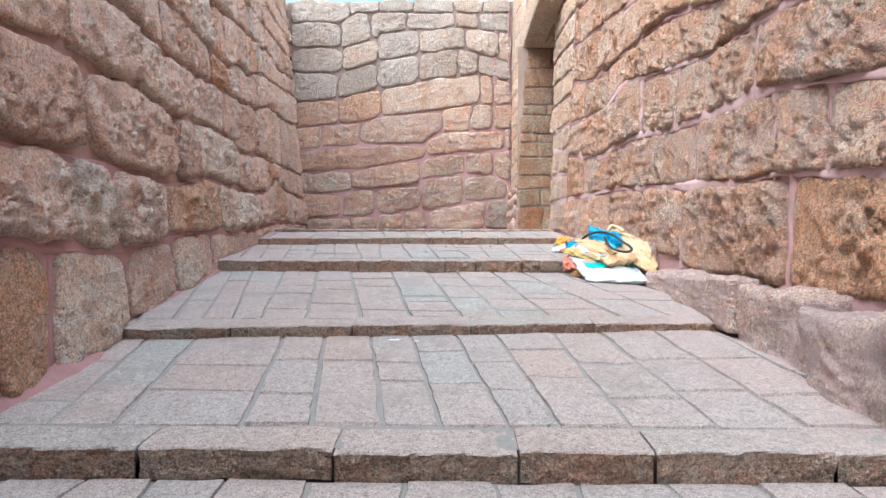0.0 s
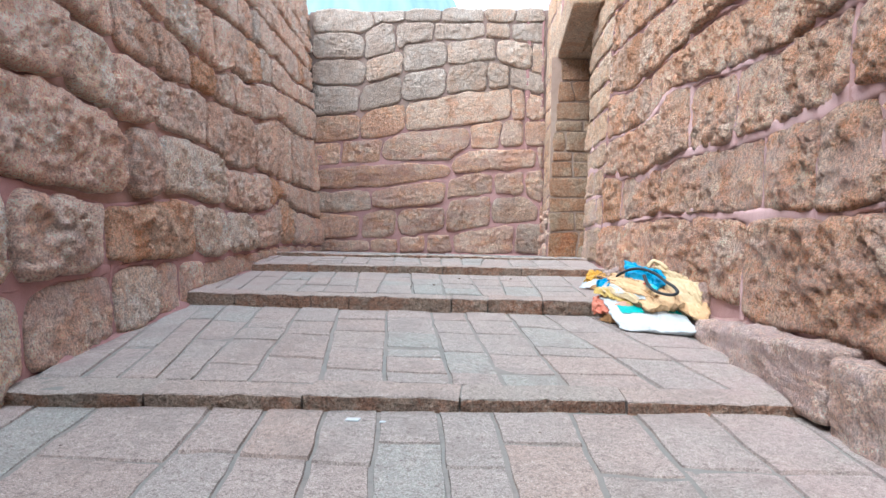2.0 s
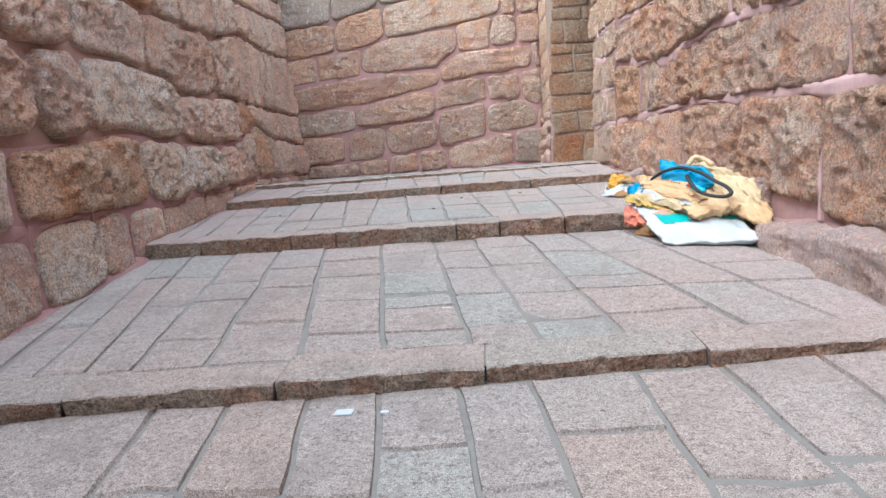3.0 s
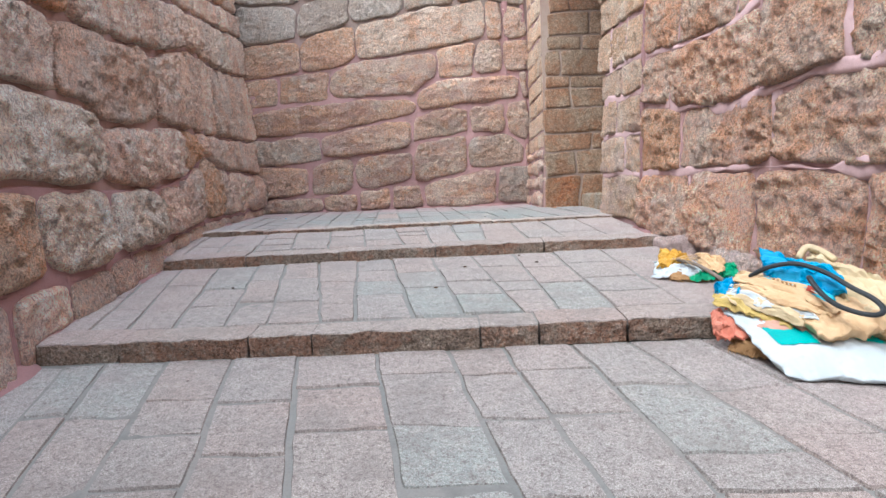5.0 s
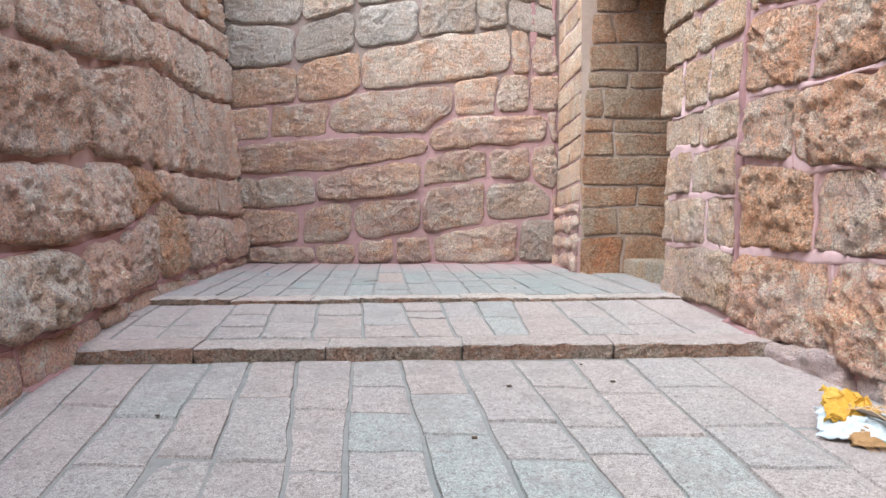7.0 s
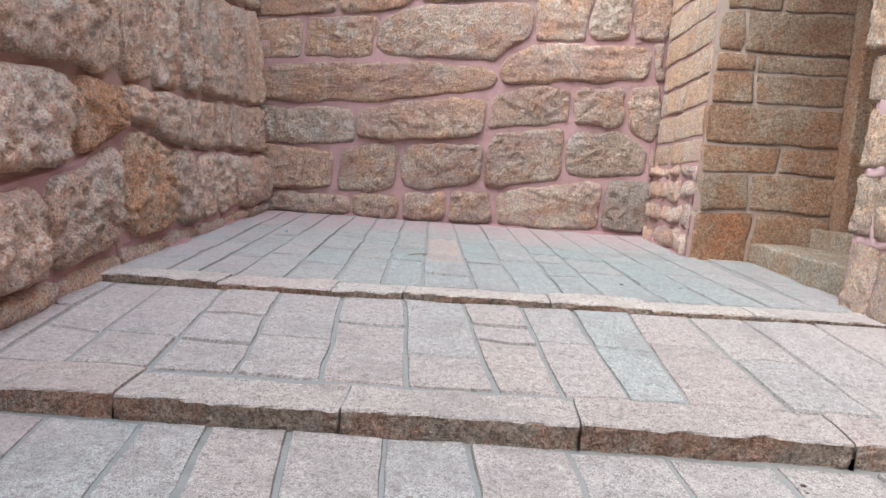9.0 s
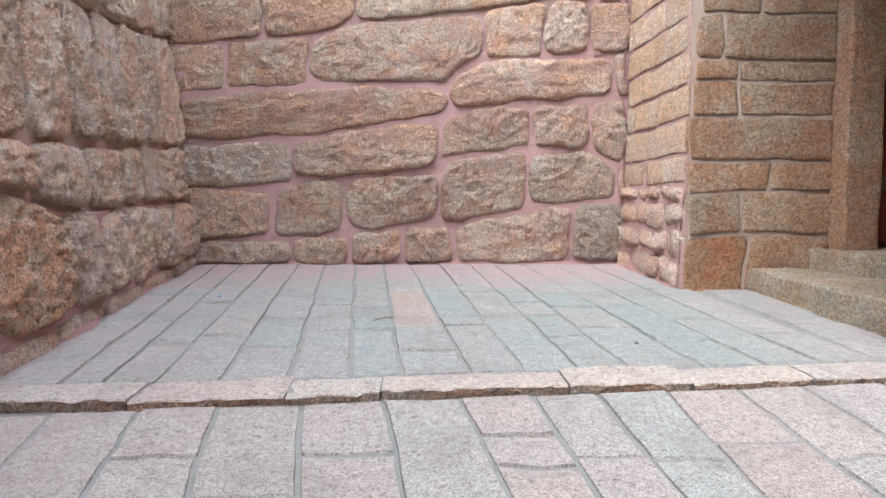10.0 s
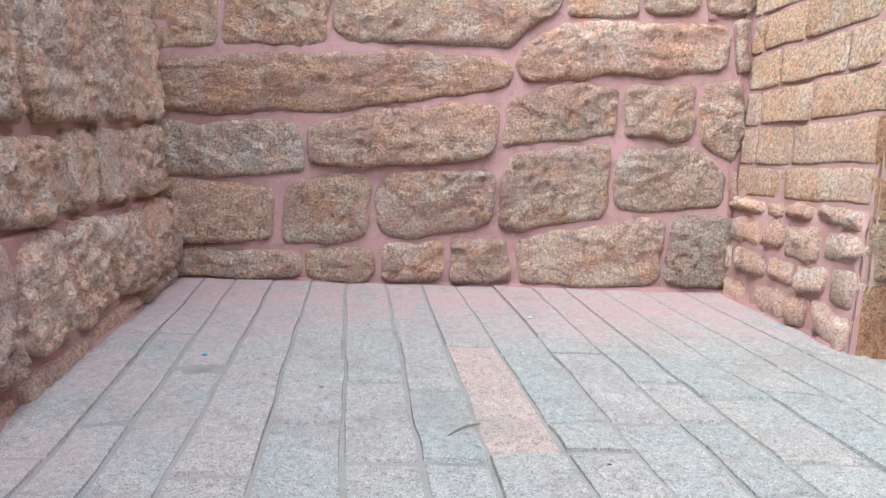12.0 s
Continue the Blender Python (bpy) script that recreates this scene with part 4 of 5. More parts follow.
front = lambda i: (lambda x: kerb_y(i, x) + 0.26)
back = lambda i: (lambda x: kerb_y(i, x) - 0.0)
SLAB_WARM = slab_mat("paving_granite_warm", (0.39, 0.32, 0.275), (0.38, 0.30, 0.255), (0.36, 0.34, 0.31))
SLABS = [
    (0, [(-2.1, -2.35), (-1.75, -2.05), (-1.45, -1.77), (-1.18, -1.46), (-0.63, -0.89), (-0.35, -0.62), (-0.05, -0.32), (0.2, -0.06), (0.46, 0.24), (0.67, 0.52), (0.96, 0.9), (1.33, 1.22), (1.68, 1.6), (2.05, 2.0), (2.35, 2.35)],
     [[3.5], [3.2, 3.9], [3.45], [3.36, 3.83], [3.32, 3.94], [3.9], [3.54, 3.88], [3.47, 4.14], [3.38, 3.91], [3.6, 4.2], [3.26, 3.91], [3.39, 3.98], [3.3, 4.0], [3.6]]),
    (1, [(-2.25, -2.8), (-1.95, -2.55), (-1.7, -2.3), (-1.5, -2.08), (-1.3, -1.87), (-1.11, -1.54), (-0.8, -1.19), (-0.42, -0.85), (-0.07, -0.43), (0.29, -0.04), (0.58, 0.25), (0.92, 0.62), (1.43, 0.94), (1.8, 1.33), (2.3, 1.8)],
     [[5.6], [6.0], [5.4], [6.36], [5.7, 6.34], [5.74, 6.16, 6.51, 5.1], [5.96, 6.47, 5.3], [5.61, 6.13, 6.61, 5.08], [5.44, 5.71, 6.17, 6.72, 5.06], [5.6, 6.21, 6.7, 5.1], [5.6, 6.24, 6.74, 5.15], [5.62, 5.87, 6.52, 5.2], [5.6, 5.99, 6.44], [5.6, 5.99, 6.47]]),
    (2, [(-2.4, -2.8), (-2.09, -2.55), (-1.87, -2.33), (-1.61, -2.0), (-1.31, -1.67), (-1.07, -1.43), (-0.77, -1.14), (-0.57, -0.8), (-0.23, -0.52), (0.06, -0.16), (0.41, 0.18), (0.62, 0.56), (0.95, 0.9), (1.35, 1.32), (2.0, 1.9)],
     [[8.2], [7.8], [8.49], [7.8, 8.34], [7.88, 8.61], [7.85, 8.61], [7.75, 8.46], [7.92, 8.41, 8.8], [8.13, 8.69], [7.87, 8.28, 8.72], [7.91, 8.23, 8.8], [8.11, 8.7], [7.78, 8.24, 8.8], [8.2]]),
    (3, [(-2.7, -2.85), (-2.39, -2.57), (-2.11, -2.29), (-1.77, -1.95), (-1.44, -1.63), (-1.1, -1.28), (-0.76, -0.92), (-0.41, -0.6), (-0.15, -0.27), (0.1, 0.03), (0.34, 0.36), (0.73, 0.7), (1.08, 1.02), (1.48, 1.42), (1.9, 1.85)],
     [[10.2], [9.89], [9.91], [9.88, 10.28], [10.01], [10.32], [9.94], [10.2, 10.45], [10.26], [10.22], [10.37], [10.24], [10.0], [10.2]]),
]
SPECIAL = {0: {(9, 1): SLAB_WARM, (5, 1): SLAB_WARM}, 1: {(7, 2): SLAB_WARM, (10, 0): SLAB_GREEN, (11, 3): SLAB_GREEN}, 2: {(7, 1): SLAB_GREEN, (8, 0): SLAB_GREEN}, 3: {(9, 0): SLAB_GREEN, (9, 1): SLAB_GREEN, (7, 0): SLAB_WARM}}
for (i, lines, crosses), seed in zip(SLABS, (31, 32, 33, 34)):
    pave(i, lines, crosses, SLAB, FLOORS[i + 1], front(i), back(i + 1), seed, tint=[SLAB_GREEN], special=SPECIAL[i])
TOP_LINES = [(-2.75, -3.15), (-2.4, -2.95), (-2.2, -2.7), (-1.98, -2.38), (-1.69, -2.08), (-1.38, -1.79), (-1.1, -1.46), (-0.85, -1.17), (-0.53, -0.88), (-0.26, -0.55), (0.02, -0.22), (0.27, 0.05), (0.65, 0.37), (0.98, 0.72), (1.3, 1.08), (1.62, 1.46)]
TOP_CROSS = [[12.0, 13.2], [12.3, 13.6], [11.7, 13.0], [11.9, 12.9, 14.03], [11.6, 12.34, 13.17], [12.01, 12.85, 13.77], [12.03, 12.73, 13.55], [11.5, 12.1, 13.47], [12.13, 12.41, 13.33],
             [11.6, 12.42, 13.37, 13.7], [11.8, 12.43, 12.92, 13.56], [12.05, 12.71, 13.34], [11.7, 12.81, 13.27], [12.3, 13.2], [11.9, 13.5]]
pave(4, TOP_LINES, TOP_CROSS, SLAB_TOP, FLOORS[5], front(4), lambda x: 15.2 + 0 * x, 35, special={(7, 2): SLAB_WARM})
pave(4, [(1.63, 1.63), (2.06, 2.06)], [[12.1, 12.8]], SLAB_TOP, FLOORS[5], lambda x: 11.3 + 0 * x, lambda x: 13.44 + 0 * x, 36)
ln, cr = files(-1.9, 2.3, -1.5, 2.6, 0.3, 37)
pave(-1, ln, cr, SLAB, FLOORS[0], lambda x: -1.5 + 0 * x, lambda x: 2.62 + 0 * x, 38)

# ---- stones of the walls ----
def courses(face, wall, beds, joints, pick, start, end, **shape):
    """Lays stones between each bed and the next; joints: where they meet, course by course; pick(course, number, rng): their material."""
    for n in range(len(beds) - 1):
        rng = random.Random(1000 * face.seed + n)
        js = [start] + [j for j in joints[n] if start < j < end] + [end]
        for j in range(len(js) - 1):
            face.block(js[j], js[j + 1], beds[n], beds[n + 1], pick(n, j, rng), wall, **shape)


def spread(a, b, w, seed):
    rng, out, x = random.Random(seed), [], a
    while x < b - w * 0.5:
        x += w * rng.uniform(0.6, 1.4)
        out.append(round(x, 2))
    return out


left_beds = [lambda u: ground_z(-2.2, u) - 0.04,
             poly([(-4, 0.7), (2, 0.95), (3.2, 1.03), (4.5, 1.0), (5.7, 1.12), (7.1, 1.21), (8.2, 1.25), (9.6, 1.37), (11, 1.5), (13.3, 1.58), (15.3, 1.64)]),
             poly([(-4, 1.3), (2.3, 1.5), (3.3, 1.53), (4.6, 1.6), (5.7, 1.58), (7.2, 1.79), (8.4, 1.79), (9.6, 1.84), (10.6, 2.0), (11.3, 2.27), (12.1, 2.14), (15.3, 2.22)]),
             poly([(-4, 2.0), (3.4, 2.13), (4.1, 2.2), (5.2, 2.23), (5.9, 2.21), (6.8, 2.33), (8.3, 2.38), (8.5, 2.28), (10.2, 2.48), (11.2, 2.52), (13, 2.63), (15.3, 2.8)]),
             poly([(-4, 2.4), (3.4, 2.5), (4.8, 2.77), (5.9, 2.75), (6.7, 2.78), (7.9, 2.95), (9, 3.03), (10.2, 3.18), (11.4, 3.52), (13.1, 3.6), (15.3, 3.95)]),
             poly([(-4, 3.0), (3.4, 3.1), (6, 3.25), (8.4, 3.3), (9, 3.55), (9.5, 3.5), (10.7, 3.87), (11.7, 4.02), (15.3, 4.6)]),
             poly([(-4, 3.5), (5, 3.7), (8, 3.95), (11.5, 4.5), (13, 4.6), (15.3, 5.0)]),
             poly([(-4, 4.1), (5, 4.25), (8, 4.5), (11.5, 4.95), (15.3, 5.4)]),
             poly([(-4, 4.7), (7, 4.95), (11.5, 5.4), (15.3, 5.8)]),
             poly([(-4, 5.3), (7, 5.5), (11.5, 5.85), (15.3, 6.15)]), poly([(-4, 6.1), (15.3, 6.5)]), poly([(-4, 6.85), (9, 6.85), (15.3, 6.9)])]
left_joints = [[-2, -0.6, 0.4, 1.3, 2.4, 3.05, 3.6, 4.6, 5.66, 6.4, 6.9, 7.57, 8.2, 8.7, 9.7, 10.3, 11, 11.7, 12.4, 13.3, 14.2],
               [-1.5, 0.1, 1.4, 2.3, 3.0, 3.91, 4.56, 5.55, 7.3, 8.38, 9.5, 10.2, 11.05, 11.95, 12.5, 13.1, 13.7, 14.4],
               [-1.0, 0.9, 2.9, 4.21, 5.95, 6.6, 8.38, 9.75, 10.56, 11.19, 11.7, 12.4, 13.16, 13.7, 14.3],
               [-0.8, 0.7, 2.2, 3.2, 4.04, 5.2, 5.77, 6.59, 7.88, 9.9, 11.2, 11.75, 12.3, 12.9, 13.4, 13.9, 14.5],
               [0.5, 1.6, 2.7, 3.6, 4.7, 5.8, 6.6, 7.5, 8.2, 9.0, 9.57, 10.2, 10.8, 11.48, 12.0, 12.6, 13.2, 13.8, 14.5]] + [spread(-2, 15, 0.62, 50 + n) for n in range(6)]


def pick_left(n, j, rng):
    if (n, j) in ((2, 6), (1, 9), (1, 10), (0, 7)):
        return ROCK_WHITE
    if (n, j) in ((0, 5), (0, 6), (1, 8), (1, 13)):
        return ROCK_ORANGE
    return rng.choice([ROCK_LEFT] * 14 + [ROCK_WHITE, ROCK_ORANGE])


courses(LEFT, wall_left, left_beds[:2], left_joints, pick_left, -2.6, 15.22, bulge=0.075, rough=0.02, power=5, gap=0.014, crisp=15, wave=0.016)
courses(LEFT, wall_left, left_beds[1:4], left_joints[1:], lambda n, j, rng: pick_left(n + 1, j, rng), -2.6, 15.22, bulge=0.10, rough=0.05, power=5.5, gap=0.018, crisp=11, wave=0.03)
courses(LEFT, wall_left, left_beds[3:], left_joints[3:], lambda n, j, rng: pick_left(n + 3, j, rng), -2.6, 15.22, bulge=0.085, rough=0.045, power=6, gap=0.014, crisp=13, wave=0.022)

LEFT.sheet("lime", 1.0, 15.2, lambda u: ground_z(-2.2, u) - 0.05, left_beds[2], MORTAR_PINK, wall_left, 0.05, 0.008, lift=lambda u, v: 0.03 + 0.010 * fbm(u * 1.6, v * 2.4, 8.8, 3, 9) - 0.04 * (v > left_beds[2](u) - 0.01))

back_beds = [poly([(-3.6, 1.5), (1.6, 1.52)]),
             poly([(-3.3, 1.78), (-2.46, 1.80), (-1.85, 1.86), (-0.91, 1.94), (-0.44, 1.96), (0.04, 2.05), (0.52, 2.13), (1.0, 2.2), (1.5, 2.2)]),
             poly([(-3.3, 2.35), (-2.41, 2.35), (-2.12, 2.44), (-1.49, 2.47), (-0.65, 2.52), (-0.42, 2.68), (0.38, 2.77), (1.09, 2.78), (1.5, 2.58)]),
             poly([(-3.3, 2.82), (-2.78, 2.87), (-2.14, 2.89), (-1.5, 2.98), (-0.58, 3.11), (-0.03, 3.23), (0.44, 3.28), (1.5, 3.33)]),
             poly([(-3.3, 3.36), (-2.77, 3.4), (-1.88, 3.45), (-0.48, 3.49), (-0.37, 3.6), (-0.06, 3.75), (1.5, 3.83)]),
             poly([(-3.33, 3.87), (-2.85, 3.91), (-1.93, 3.98), (-1.48, 4.11), (-0.09, 4.29), (0.58, 4.38), (1.52, 4.38)]),
             poly([(-3.33, 4.46), (-2.43, 4.51), (-1.94, 4.66), (-0.68, 4.88), (-0.14, 4.99), (0.76, 5.08), (1.52, 4.88)]),
             poly([(-3.39, 5.15), (-2.48, 5.12), (-1.55, 5.35), (-0.59, 5.54), (0.31, 5.66), (1.53, 5.33)]),
             poly([(-3.40, 5.70), (-2.33, 5.70), (-1.54, 5.88), (-1.49, 6.0), (-0.61, 6.1), (0.45, 6.14), (1.54, 6.0)]),
             poly([(-3.51, 6.3), (-2.45, 6.25), (-2.0, 6.5), (1.71, 6.45)]), poly([(-3.7, 6.85), (-2.25, 6.76), (-0.5, 6.82), (1.72, 6.77)])]
back_joints = [[-2.15, -1.5, -0.95, -0.38, 0.92], [-2.36, -1.56, -0.51, 0.44, 1.4], [-2.12, -0.55, 0.46, 1.12], [-0.43, 1.38], [-2.85, -1.91, -0.07, 0.61, 1.09], [-2.40, -1.44, 0.79, 1.09],
               [-2.46, -1.54, -0.58, 0.31, 0.76], [-2.33, -1.53, -0.61, 0.46, 1.22], [-2.4, -1.7, -0.9, 0.2, 0.8], [-2.2, -1.5, -0.7, 0.2, 0.9]]


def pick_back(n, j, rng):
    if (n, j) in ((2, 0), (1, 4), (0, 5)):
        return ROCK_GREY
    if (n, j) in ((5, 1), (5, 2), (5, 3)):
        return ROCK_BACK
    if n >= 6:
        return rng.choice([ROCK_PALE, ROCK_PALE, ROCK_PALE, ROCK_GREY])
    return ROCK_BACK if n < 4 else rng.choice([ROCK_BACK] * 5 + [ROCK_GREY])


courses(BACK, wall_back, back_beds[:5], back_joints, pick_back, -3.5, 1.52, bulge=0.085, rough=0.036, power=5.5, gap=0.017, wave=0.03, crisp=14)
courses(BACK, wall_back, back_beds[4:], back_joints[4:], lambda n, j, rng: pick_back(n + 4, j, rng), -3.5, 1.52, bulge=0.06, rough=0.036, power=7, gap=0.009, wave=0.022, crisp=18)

right_beds = [lambda u: np.interp(u, [-4, 2, 3.7, 5.84, 6.2, 9.6, 10.1], [0.35, 0.66, 0.74, 0.84, 0.95, 1.2, 1.3]),
              poly([(-4, 1.1), (3.4, 1.38), (4.2, 1.45), (4.8, 1.48), (6, 1.56), (8, 1.74), (10.05, 1.8)]),
              poly([(-4, 1.5), (3.4, 1.86), (4, 1.96), (4.8, 2.07), (5.95, 2.1), (7.4, 2.25), (8.4, 2.22), (9.1, 2.3), (10.05, 2.45)]),
              poly([(-4, 2.1), (3.4, 2.38), (4.4, 2.56), (5.5, 2.58), (6.3, 2.7), (7.8, 2.95), (8.4, 2.78), (9.3, 2.82), (10.05, 2.9)]),
              poly([(-4, 2.6), (3.4, 2.85), (5.5, 3.0), (6.5, 3.25), (8, 3.3), (9, 3.28), (10.05, 3.5)]),
              poly([(-4, 3.2), (5.5, 3.6), (8, 3.85), (10.05, 4.05)]), poly([(-4, 3.8), (5.5, 4.2), (10.05, 4.6)]), poly([(-4, 4.4), (10.05, 5.15)]),
              poly([(-4, 5.0), (10.05, 5.7)]), poly([(-4, 5.7), (10.05, 6.3)]), poly([(-4, 6.85), (10.05, 6.85)])]
right_joints = [[-2, -0.5, 0.8, 1.9, 3.3, 4.24, 5.95, 7.0, 8.04, 9.0], [-1.5, 0, 1.2, 2.1, 2.8, 3.87, 4.44, 5.06, 5.78, 7.9, 9.2], [-1, 0.6, 2.0, 3.2, 4.73, 6.25, 7.22, 8.06, 9.41],
                [0, 1.5, 2.6, 4.0, 5.2, 6.5, 7.4, 8.4, 9.3]] + [spread(-3, 9.8, 0.95, 80 + n) for n in range(6)]
courses(RIGHT, wall_right, right_beds, right_joints, lambda n, j, rng: rng.choice([ROCK_RIGHT] * 6 + [ROCK_ORANGE, ROCK_RIGHT]), -2.6, 10.04, bulge=0.085, rough=0.045, power=10, gap=0.013, crisp=20, wave=0.026)

pier_z = [(1.30, 1.36), (1.79, 1.85), (2.19, 2.28), (2.58, 2.70), (2.95, 3.02), (3.38, 3.5), (3.75, 3.9), (4.2, 4.3), (4.65, 4.7), (5.11, 5.11), (5.72, 5.72), (6.3, 6.3), (6.85, 6.85)]
pier_beds = [poly([(10.12, a), (11.6, b)]) for a, b in pier_z]
pier_joints = [[11.2], [10.6, 11.29], [10.95, 11.3], [10.8], [10.67, 11.2], [11.0], [10.5, 11.1], [10.9], [10.6, 11.2], [11.0], [10.7], [10.9]]
for n in range(12):
    edge = 11.5 + 0.12 * (pier_z[n][0] - 1.36) * (n < 9)
    js = [10.13] + pier_joints[n] + [edge]
    for a, b in zip(js[:-1], js[1:]):
        RIGHT.block(a, b, pier_beds[n], pier_beds[n + 1], ASHLAR, wall_right, bulge=0.06, rough=0.028, power=11, gap=0.013, crisp=20, wave=0.022)
for n in range(10, 12):
    for a, b in ((11.5, 12.4), (12.4, 13.2), (13.2, 13.9)):
        RIGHT.block(a, b, flat(5.75 + 0.55 * (n - 10)), flat(6.28 + 0.57 * (n - 10)), ASHLAR, wall_right, bulge=0.04, rough=0.015, power=8)

side_z = [1.40, 1.72, 1.98, 2.2, 2.36, 2.6, 2.91, 3.2, 3.5, 3.8, 4.1, 4.45, 4.8, 5.11, 5.72, 6.3, 6.8]
for n in range(16):
    js = [13.5] + spread(13.5, 15.0, 0.4 if n < 4 else 0.7, 120 + n) + [15.2]
    for a, b in zip(js[:-1], js[1:]):
        if b - a > 0.08:
            lowb = flat(side_z[n]) if n > 3 else poly([(13.4, side_z[n] - 0.05 * math.sin(n * 2.2)), (14.0, side_z[n] + 0.06 * math.cos(n * 1.7)), (15.3, side_z[n] + 0.05 * math.sin(n * 3.1))])
            highb = flat(side_z[n + 1]) if n > 2 else poly([(13.4, side_z[n + 1] - 0.05 * math.sin(n * 2.2 + 2.2)), (14.0, side_z[n + 1] + 0.06 * math.cos(n * 1.7 + 1.7)), (15.3, side_z[n + 1] + 0.05 * math.sin(n * 3.1 + 3.1))])
            SIDE.block(a, b, lowb, highb, ASHLAR if n > 3 else ROCK_LEFT, wall_right, wave=0.012 if n > 3 else 0.04, bulge=0.03 if n > 3 else 0.08, rough=0.01 if n > 3 else 0.045, power=14 if n > 3 else 5, gap=0.003 if n > 3 else 0.014, cell=0.04, crisp=30 if n > 3 else 9)
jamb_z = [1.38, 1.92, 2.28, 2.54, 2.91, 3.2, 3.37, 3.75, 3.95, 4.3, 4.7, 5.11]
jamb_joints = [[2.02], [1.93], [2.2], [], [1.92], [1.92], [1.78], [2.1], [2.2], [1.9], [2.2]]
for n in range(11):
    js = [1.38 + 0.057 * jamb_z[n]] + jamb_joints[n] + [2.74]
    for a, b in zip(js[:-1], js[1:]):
        JAMB.block(a, b, flat(jamb_z[n]), flat(jamb_z[n + 1]), ASHLAR_RUST if n == 0 and a < 2 else ASHLAR_SHADED, wall_right, wave=0.012, bulge=0.032, rough=0.02, power=16, gap=0.004, cell=0.04, crisp=30)

# boulders and low blocks along the foot of the wall
for x0, x1, y0, y1, top, low, seed, mat in ((1.98, 2.5, 0.2, 2.0, 0.42, -0.1, 1, ROCK_RIGHT), (1.96, 2.5, 2.05, 3.55, 0.72, 0.1, 2, ROCK_RIGHT), (2.05, 2.5, 3.6, 4.45, 0.79, 0.3, 3, ROCK_RIGHT), (2.03, 2.5, 4.5, 6.45, 0.84, 0.45, 4, ROCK_RIGHT),
                                            (2.08, 2.5, 6.6, 7.35, 1.12, 0.5, 5, ROCK_RIGHT), (1.98, 2.4, 7.45, 8.75, 1.12, 0.8, 6, ROCK_GREY), (1.86, 2.2, 8.8, 9.9, 1.21, 1.0, 7, ROCK_GREY)):
    hewn("foot_stone", x0, x1, y0, y1, low, top, ROCK_FOOT, wall_right, cuts=44, round_=0.045, amp=0.02, seed=seed, loose=0.045)

# lime pointing smeared along the joints
def bed_pointing(face, wall, f, u0, u1, width, height, mat, seed, dv=0.0):
    us = np.arange(u0, u1 + 0.01, 0.12)
    face.pointing("pointing", us, face.bed(f, us) + dv, width, height, mat, wall, seed, 0.025)


def joint_pointing(face, wall, lo, hi, u, width, height, mat, seed):
    v = np.linspace(float(face.bed(lo, np.array([u]))[0]) - 0.02, float(face.bed(hi, np.array([u]))[0]) + 0.02, 9)
    face.pointing("pointing", u + face.joint(u, v), v, width, height, mat, wall, seed, 0.01)


for n, w in ((1, 0.075), (2, 0.09), (3, 0.06)):
    bed_pointing(RIGHT, wall_right, right_beds[n], 1.0, 10.0, w * 1.0, 0.060, MORTAR_PALE, 200 + n)
    for q, u in enumerate(right_joints[n - 1]):
        if u > 2.5:
            joint_pointing(RIGHT, wall_right, right_beds[n - 1], right_beds[n], u, 0.05, 0.058, MORTAR_PALE if q % 3 == 0 else MORTAR_ROSE, 230 + 10 * n + q)
for n in (4, 5, 6):
    bed_pointing(RIGHT, wall_right, right_beds[n], 2.0, 10.0, 0.045, 0.056, MORTAR_ROSE, 260 + n)
RIGHT.pointing("pointing", [10.08, 10.06, 10.1, 10.07, 10.09, 10.07], [1.25, 2.0, 2.8, 3.6, 5.0, 6.7], 0.065, 0.05, MORTAR_PINK, wall_right, 300)
for n in range(1, 5):
    bed_pointing(RIGHT, wall_right, pier_beds[n], 10.12, 11.45, 0.075 if n < 4 else 0.04, 0.046, MORTAR_PALE, 310 + n)
    for u in pier_joints[n]:
        joint_pointing(RIGHT, wall_right, pier_beds[n], pier_beds[n + 1], u, 0.04, 0.044, MORTAR_PALE, 320 + n)
for n in (4, 5, 6, 7, 8):
    joint_pointing(BACK, wall_back, back_beds[n], back_beds[n + 1], 1.15, 0.06, 0.04, MORTAR_PINK, 380 + n)
BACK.pointing("pointing", [1.46] * 9, np.linspace(1.5, 6.7, 9), 0.05, 0.05, MORTAR_PINK, wall_back, 391, 0.02)
bed_pointing(LEFT, wall_left, left_beds[1], 2.5, 15.1, 0.05, 0.035, MORTAR_PINK, 401)
for q, u in enumerate(left_joints[0]):
    if u > 2.3:
        joint_pointing(LEFT, wall_left, left_beds[0], left_beds[1], u, 0.05, 0.035, MORTAR_PINK, 410 + q)


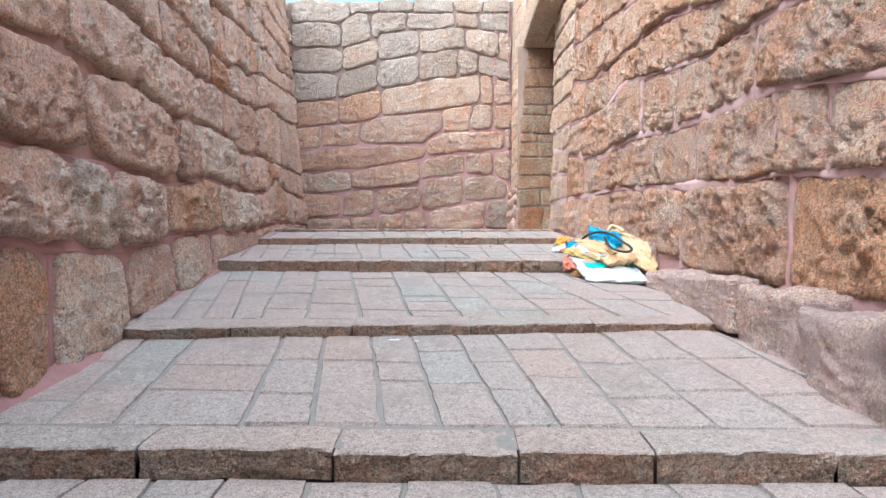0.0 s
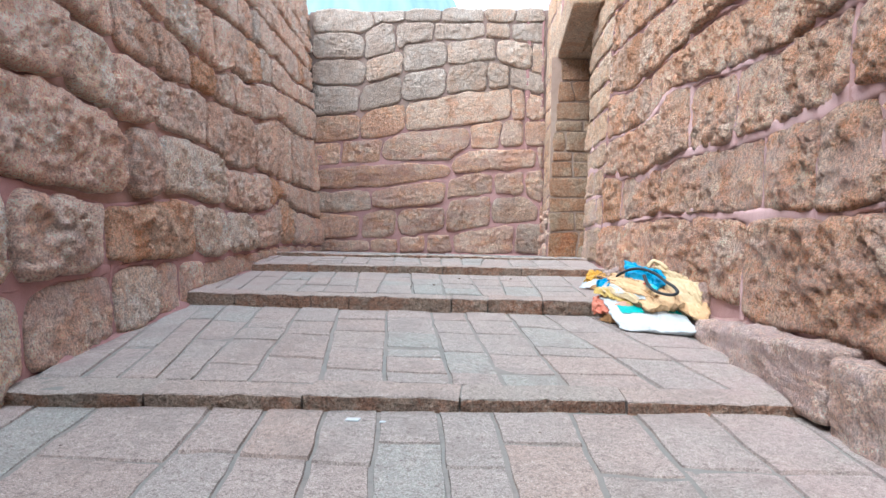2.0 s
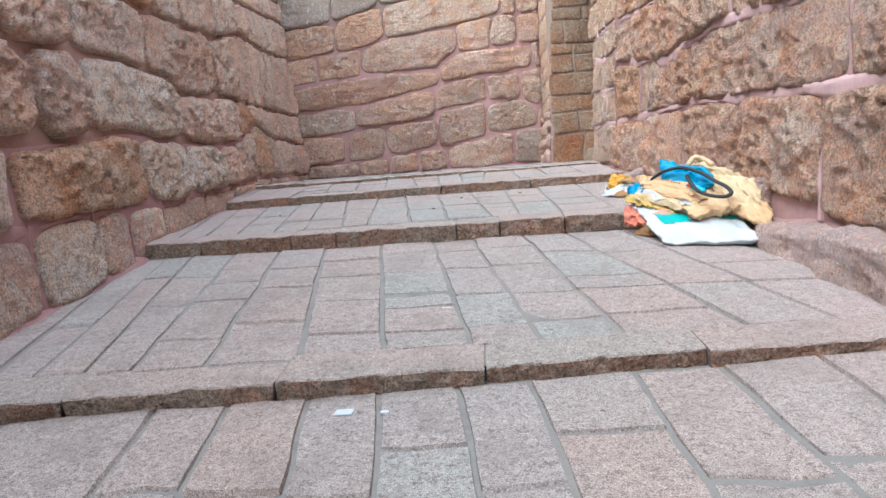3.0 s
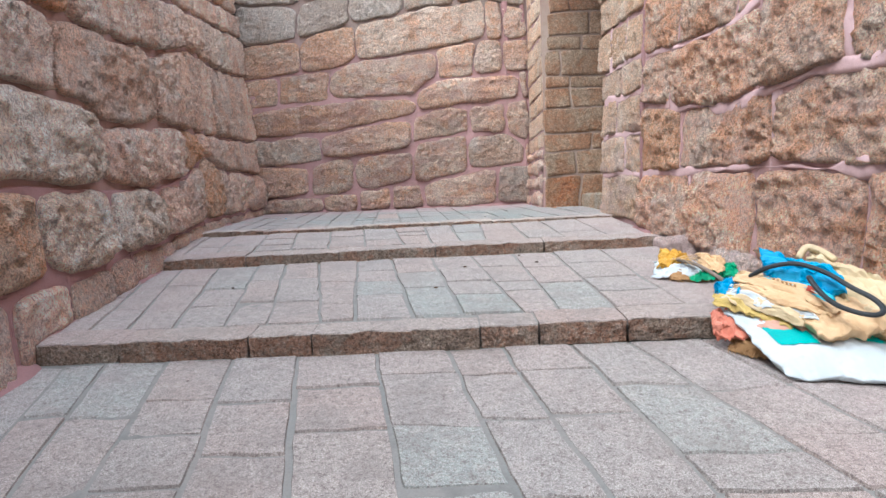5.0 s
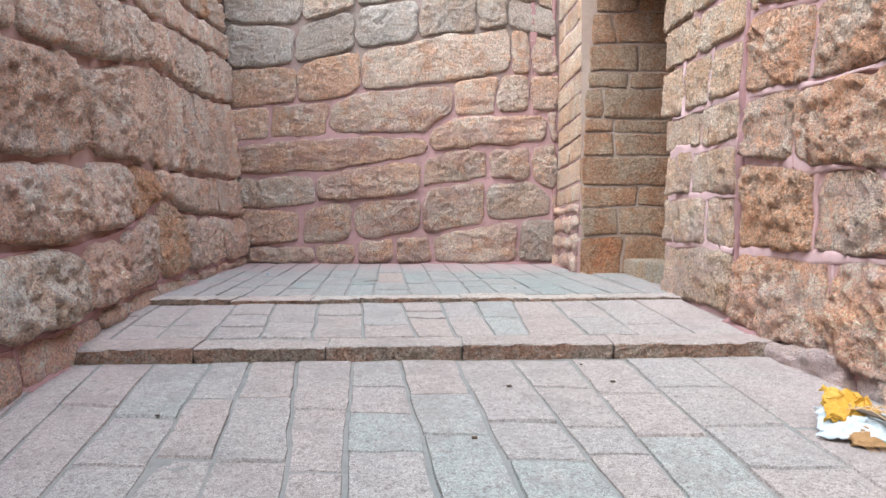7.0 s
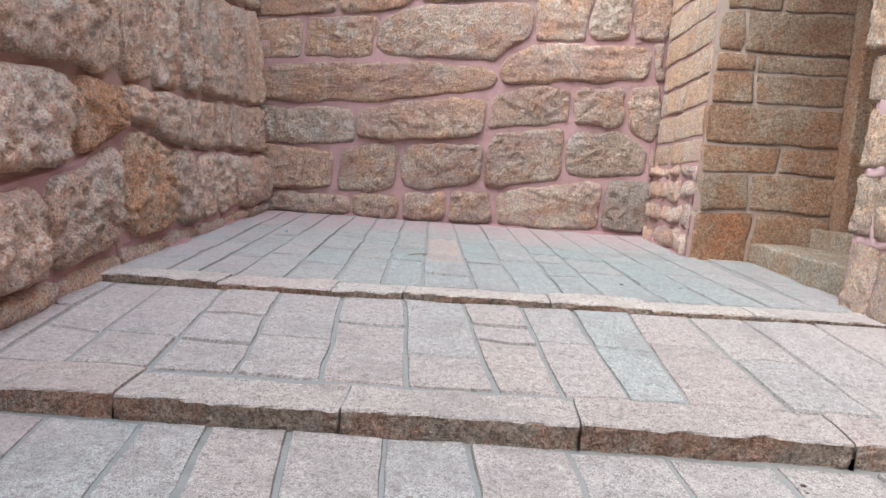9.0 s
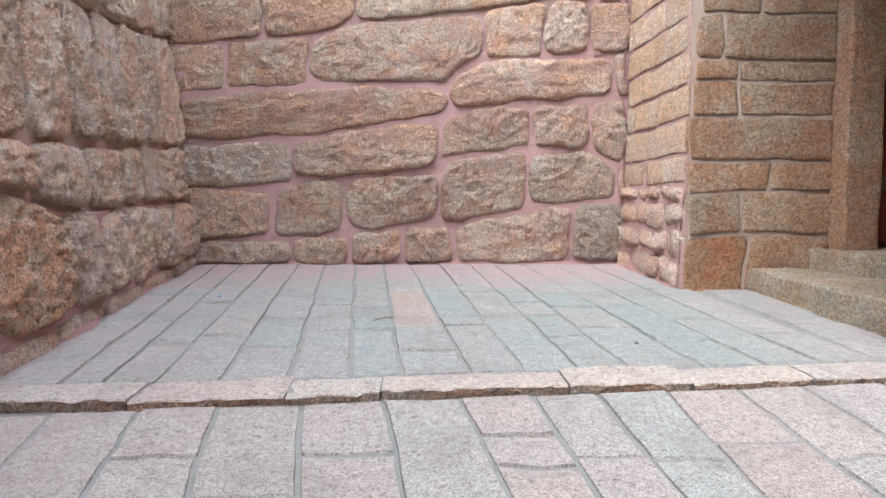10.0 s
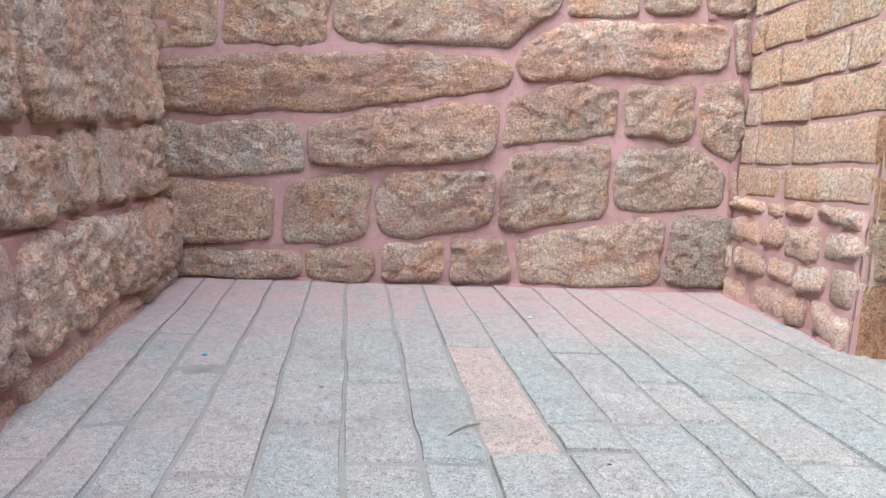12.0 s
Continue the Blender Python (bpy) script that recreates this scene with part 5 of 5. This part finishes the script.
def fillet(name, us, place, seed, parent, mat, out=0.12, up=0.1):
    """A sloping bead of lime where a wall meets the paving."""
    n = len(us)
    c = np.linspace(0, 1, 7)[:, None]
    k = np.clip(0.75 + 0.6 * fbm(us * 1.6, np.full(n, seed * 1.9), 0.4, 3, seed), 0.2, 1.8)[None]
    o, r = out * k * (1 - c) ** 1.0, up * k * c ** 1.3
    pts = place(np.broadcast_to(us, (7, n)), o, r)
    pts[..., 2] += 0.006 * fbm(pts[..., 0] * 9, pts[..., 1] * 9, pts[..., 2] * 9, 3, seed)
    pts[0, :, 2] -= 0.02
    return thing(name, grid_mesh(name, pts), mat, parent)


for i in range(5):
    y0 = kerb_y(i, -2.2)
    y1 = kerb_y(i + 1, -2.2) if i < 4 else 15.2
    us = np.arange(y0 + 0.02, y1 - 0.01, 0.06)
    fillet("fillet", us, lambda u, o, r, i=i: np.stack([left_x(u, terrace_z(i, -2.2, u)) + o - 0.02, u, terrace_z(i, -2.2, u) + r], -1), 500 + i, wall_left, MORTAR_PINK, 0.12, 0.08)
us = np.arange(-2.9, 1.55, 0.06)
fillet("fillet", us, lambda u, o, r: np.stack([u, BACK_Y - o + 0.01, terrace_z(4, u, BACK_Y) + r], -1), 510, wall_back, MORTAR_PINK, 0.09, 0.08)
us = np.arange(13.52, 15.2, 0.06)
fillet("fillet", us, lambda u, o, r: np.stack([1.465 - o + 0.02, u, terrace_z(4, 1.4, u) + r], -1), 511, wall_right, MORTAR_PINK, 0.12, 0.15)
us = np.arange(7.2, 10.1, 0.06)
fillet("fillet", us, lambda u, o, r: np.stack([right_x(u, 1.2) - o - 0.02, u, ground_z(right_x(u, 1.2), u) + r], -1), 512, wall_right, MORTAR_PINK, 0.11, 0.07)
us = np.arange(0.3, 7.5, 0.06)
fillet("fillet", us, lambda u, o, r: np.stack([right_x(u, 0.9) - o * 0.8, u, np.interp(u, [0, 2, 3.5, 4.4, 6.4, 7.5], [0.36, 0.52, 0.68, 0.76, 0.81, 1.0]) + r], -1), 513, wall_right, MORTAR, 0.11, 0.09)
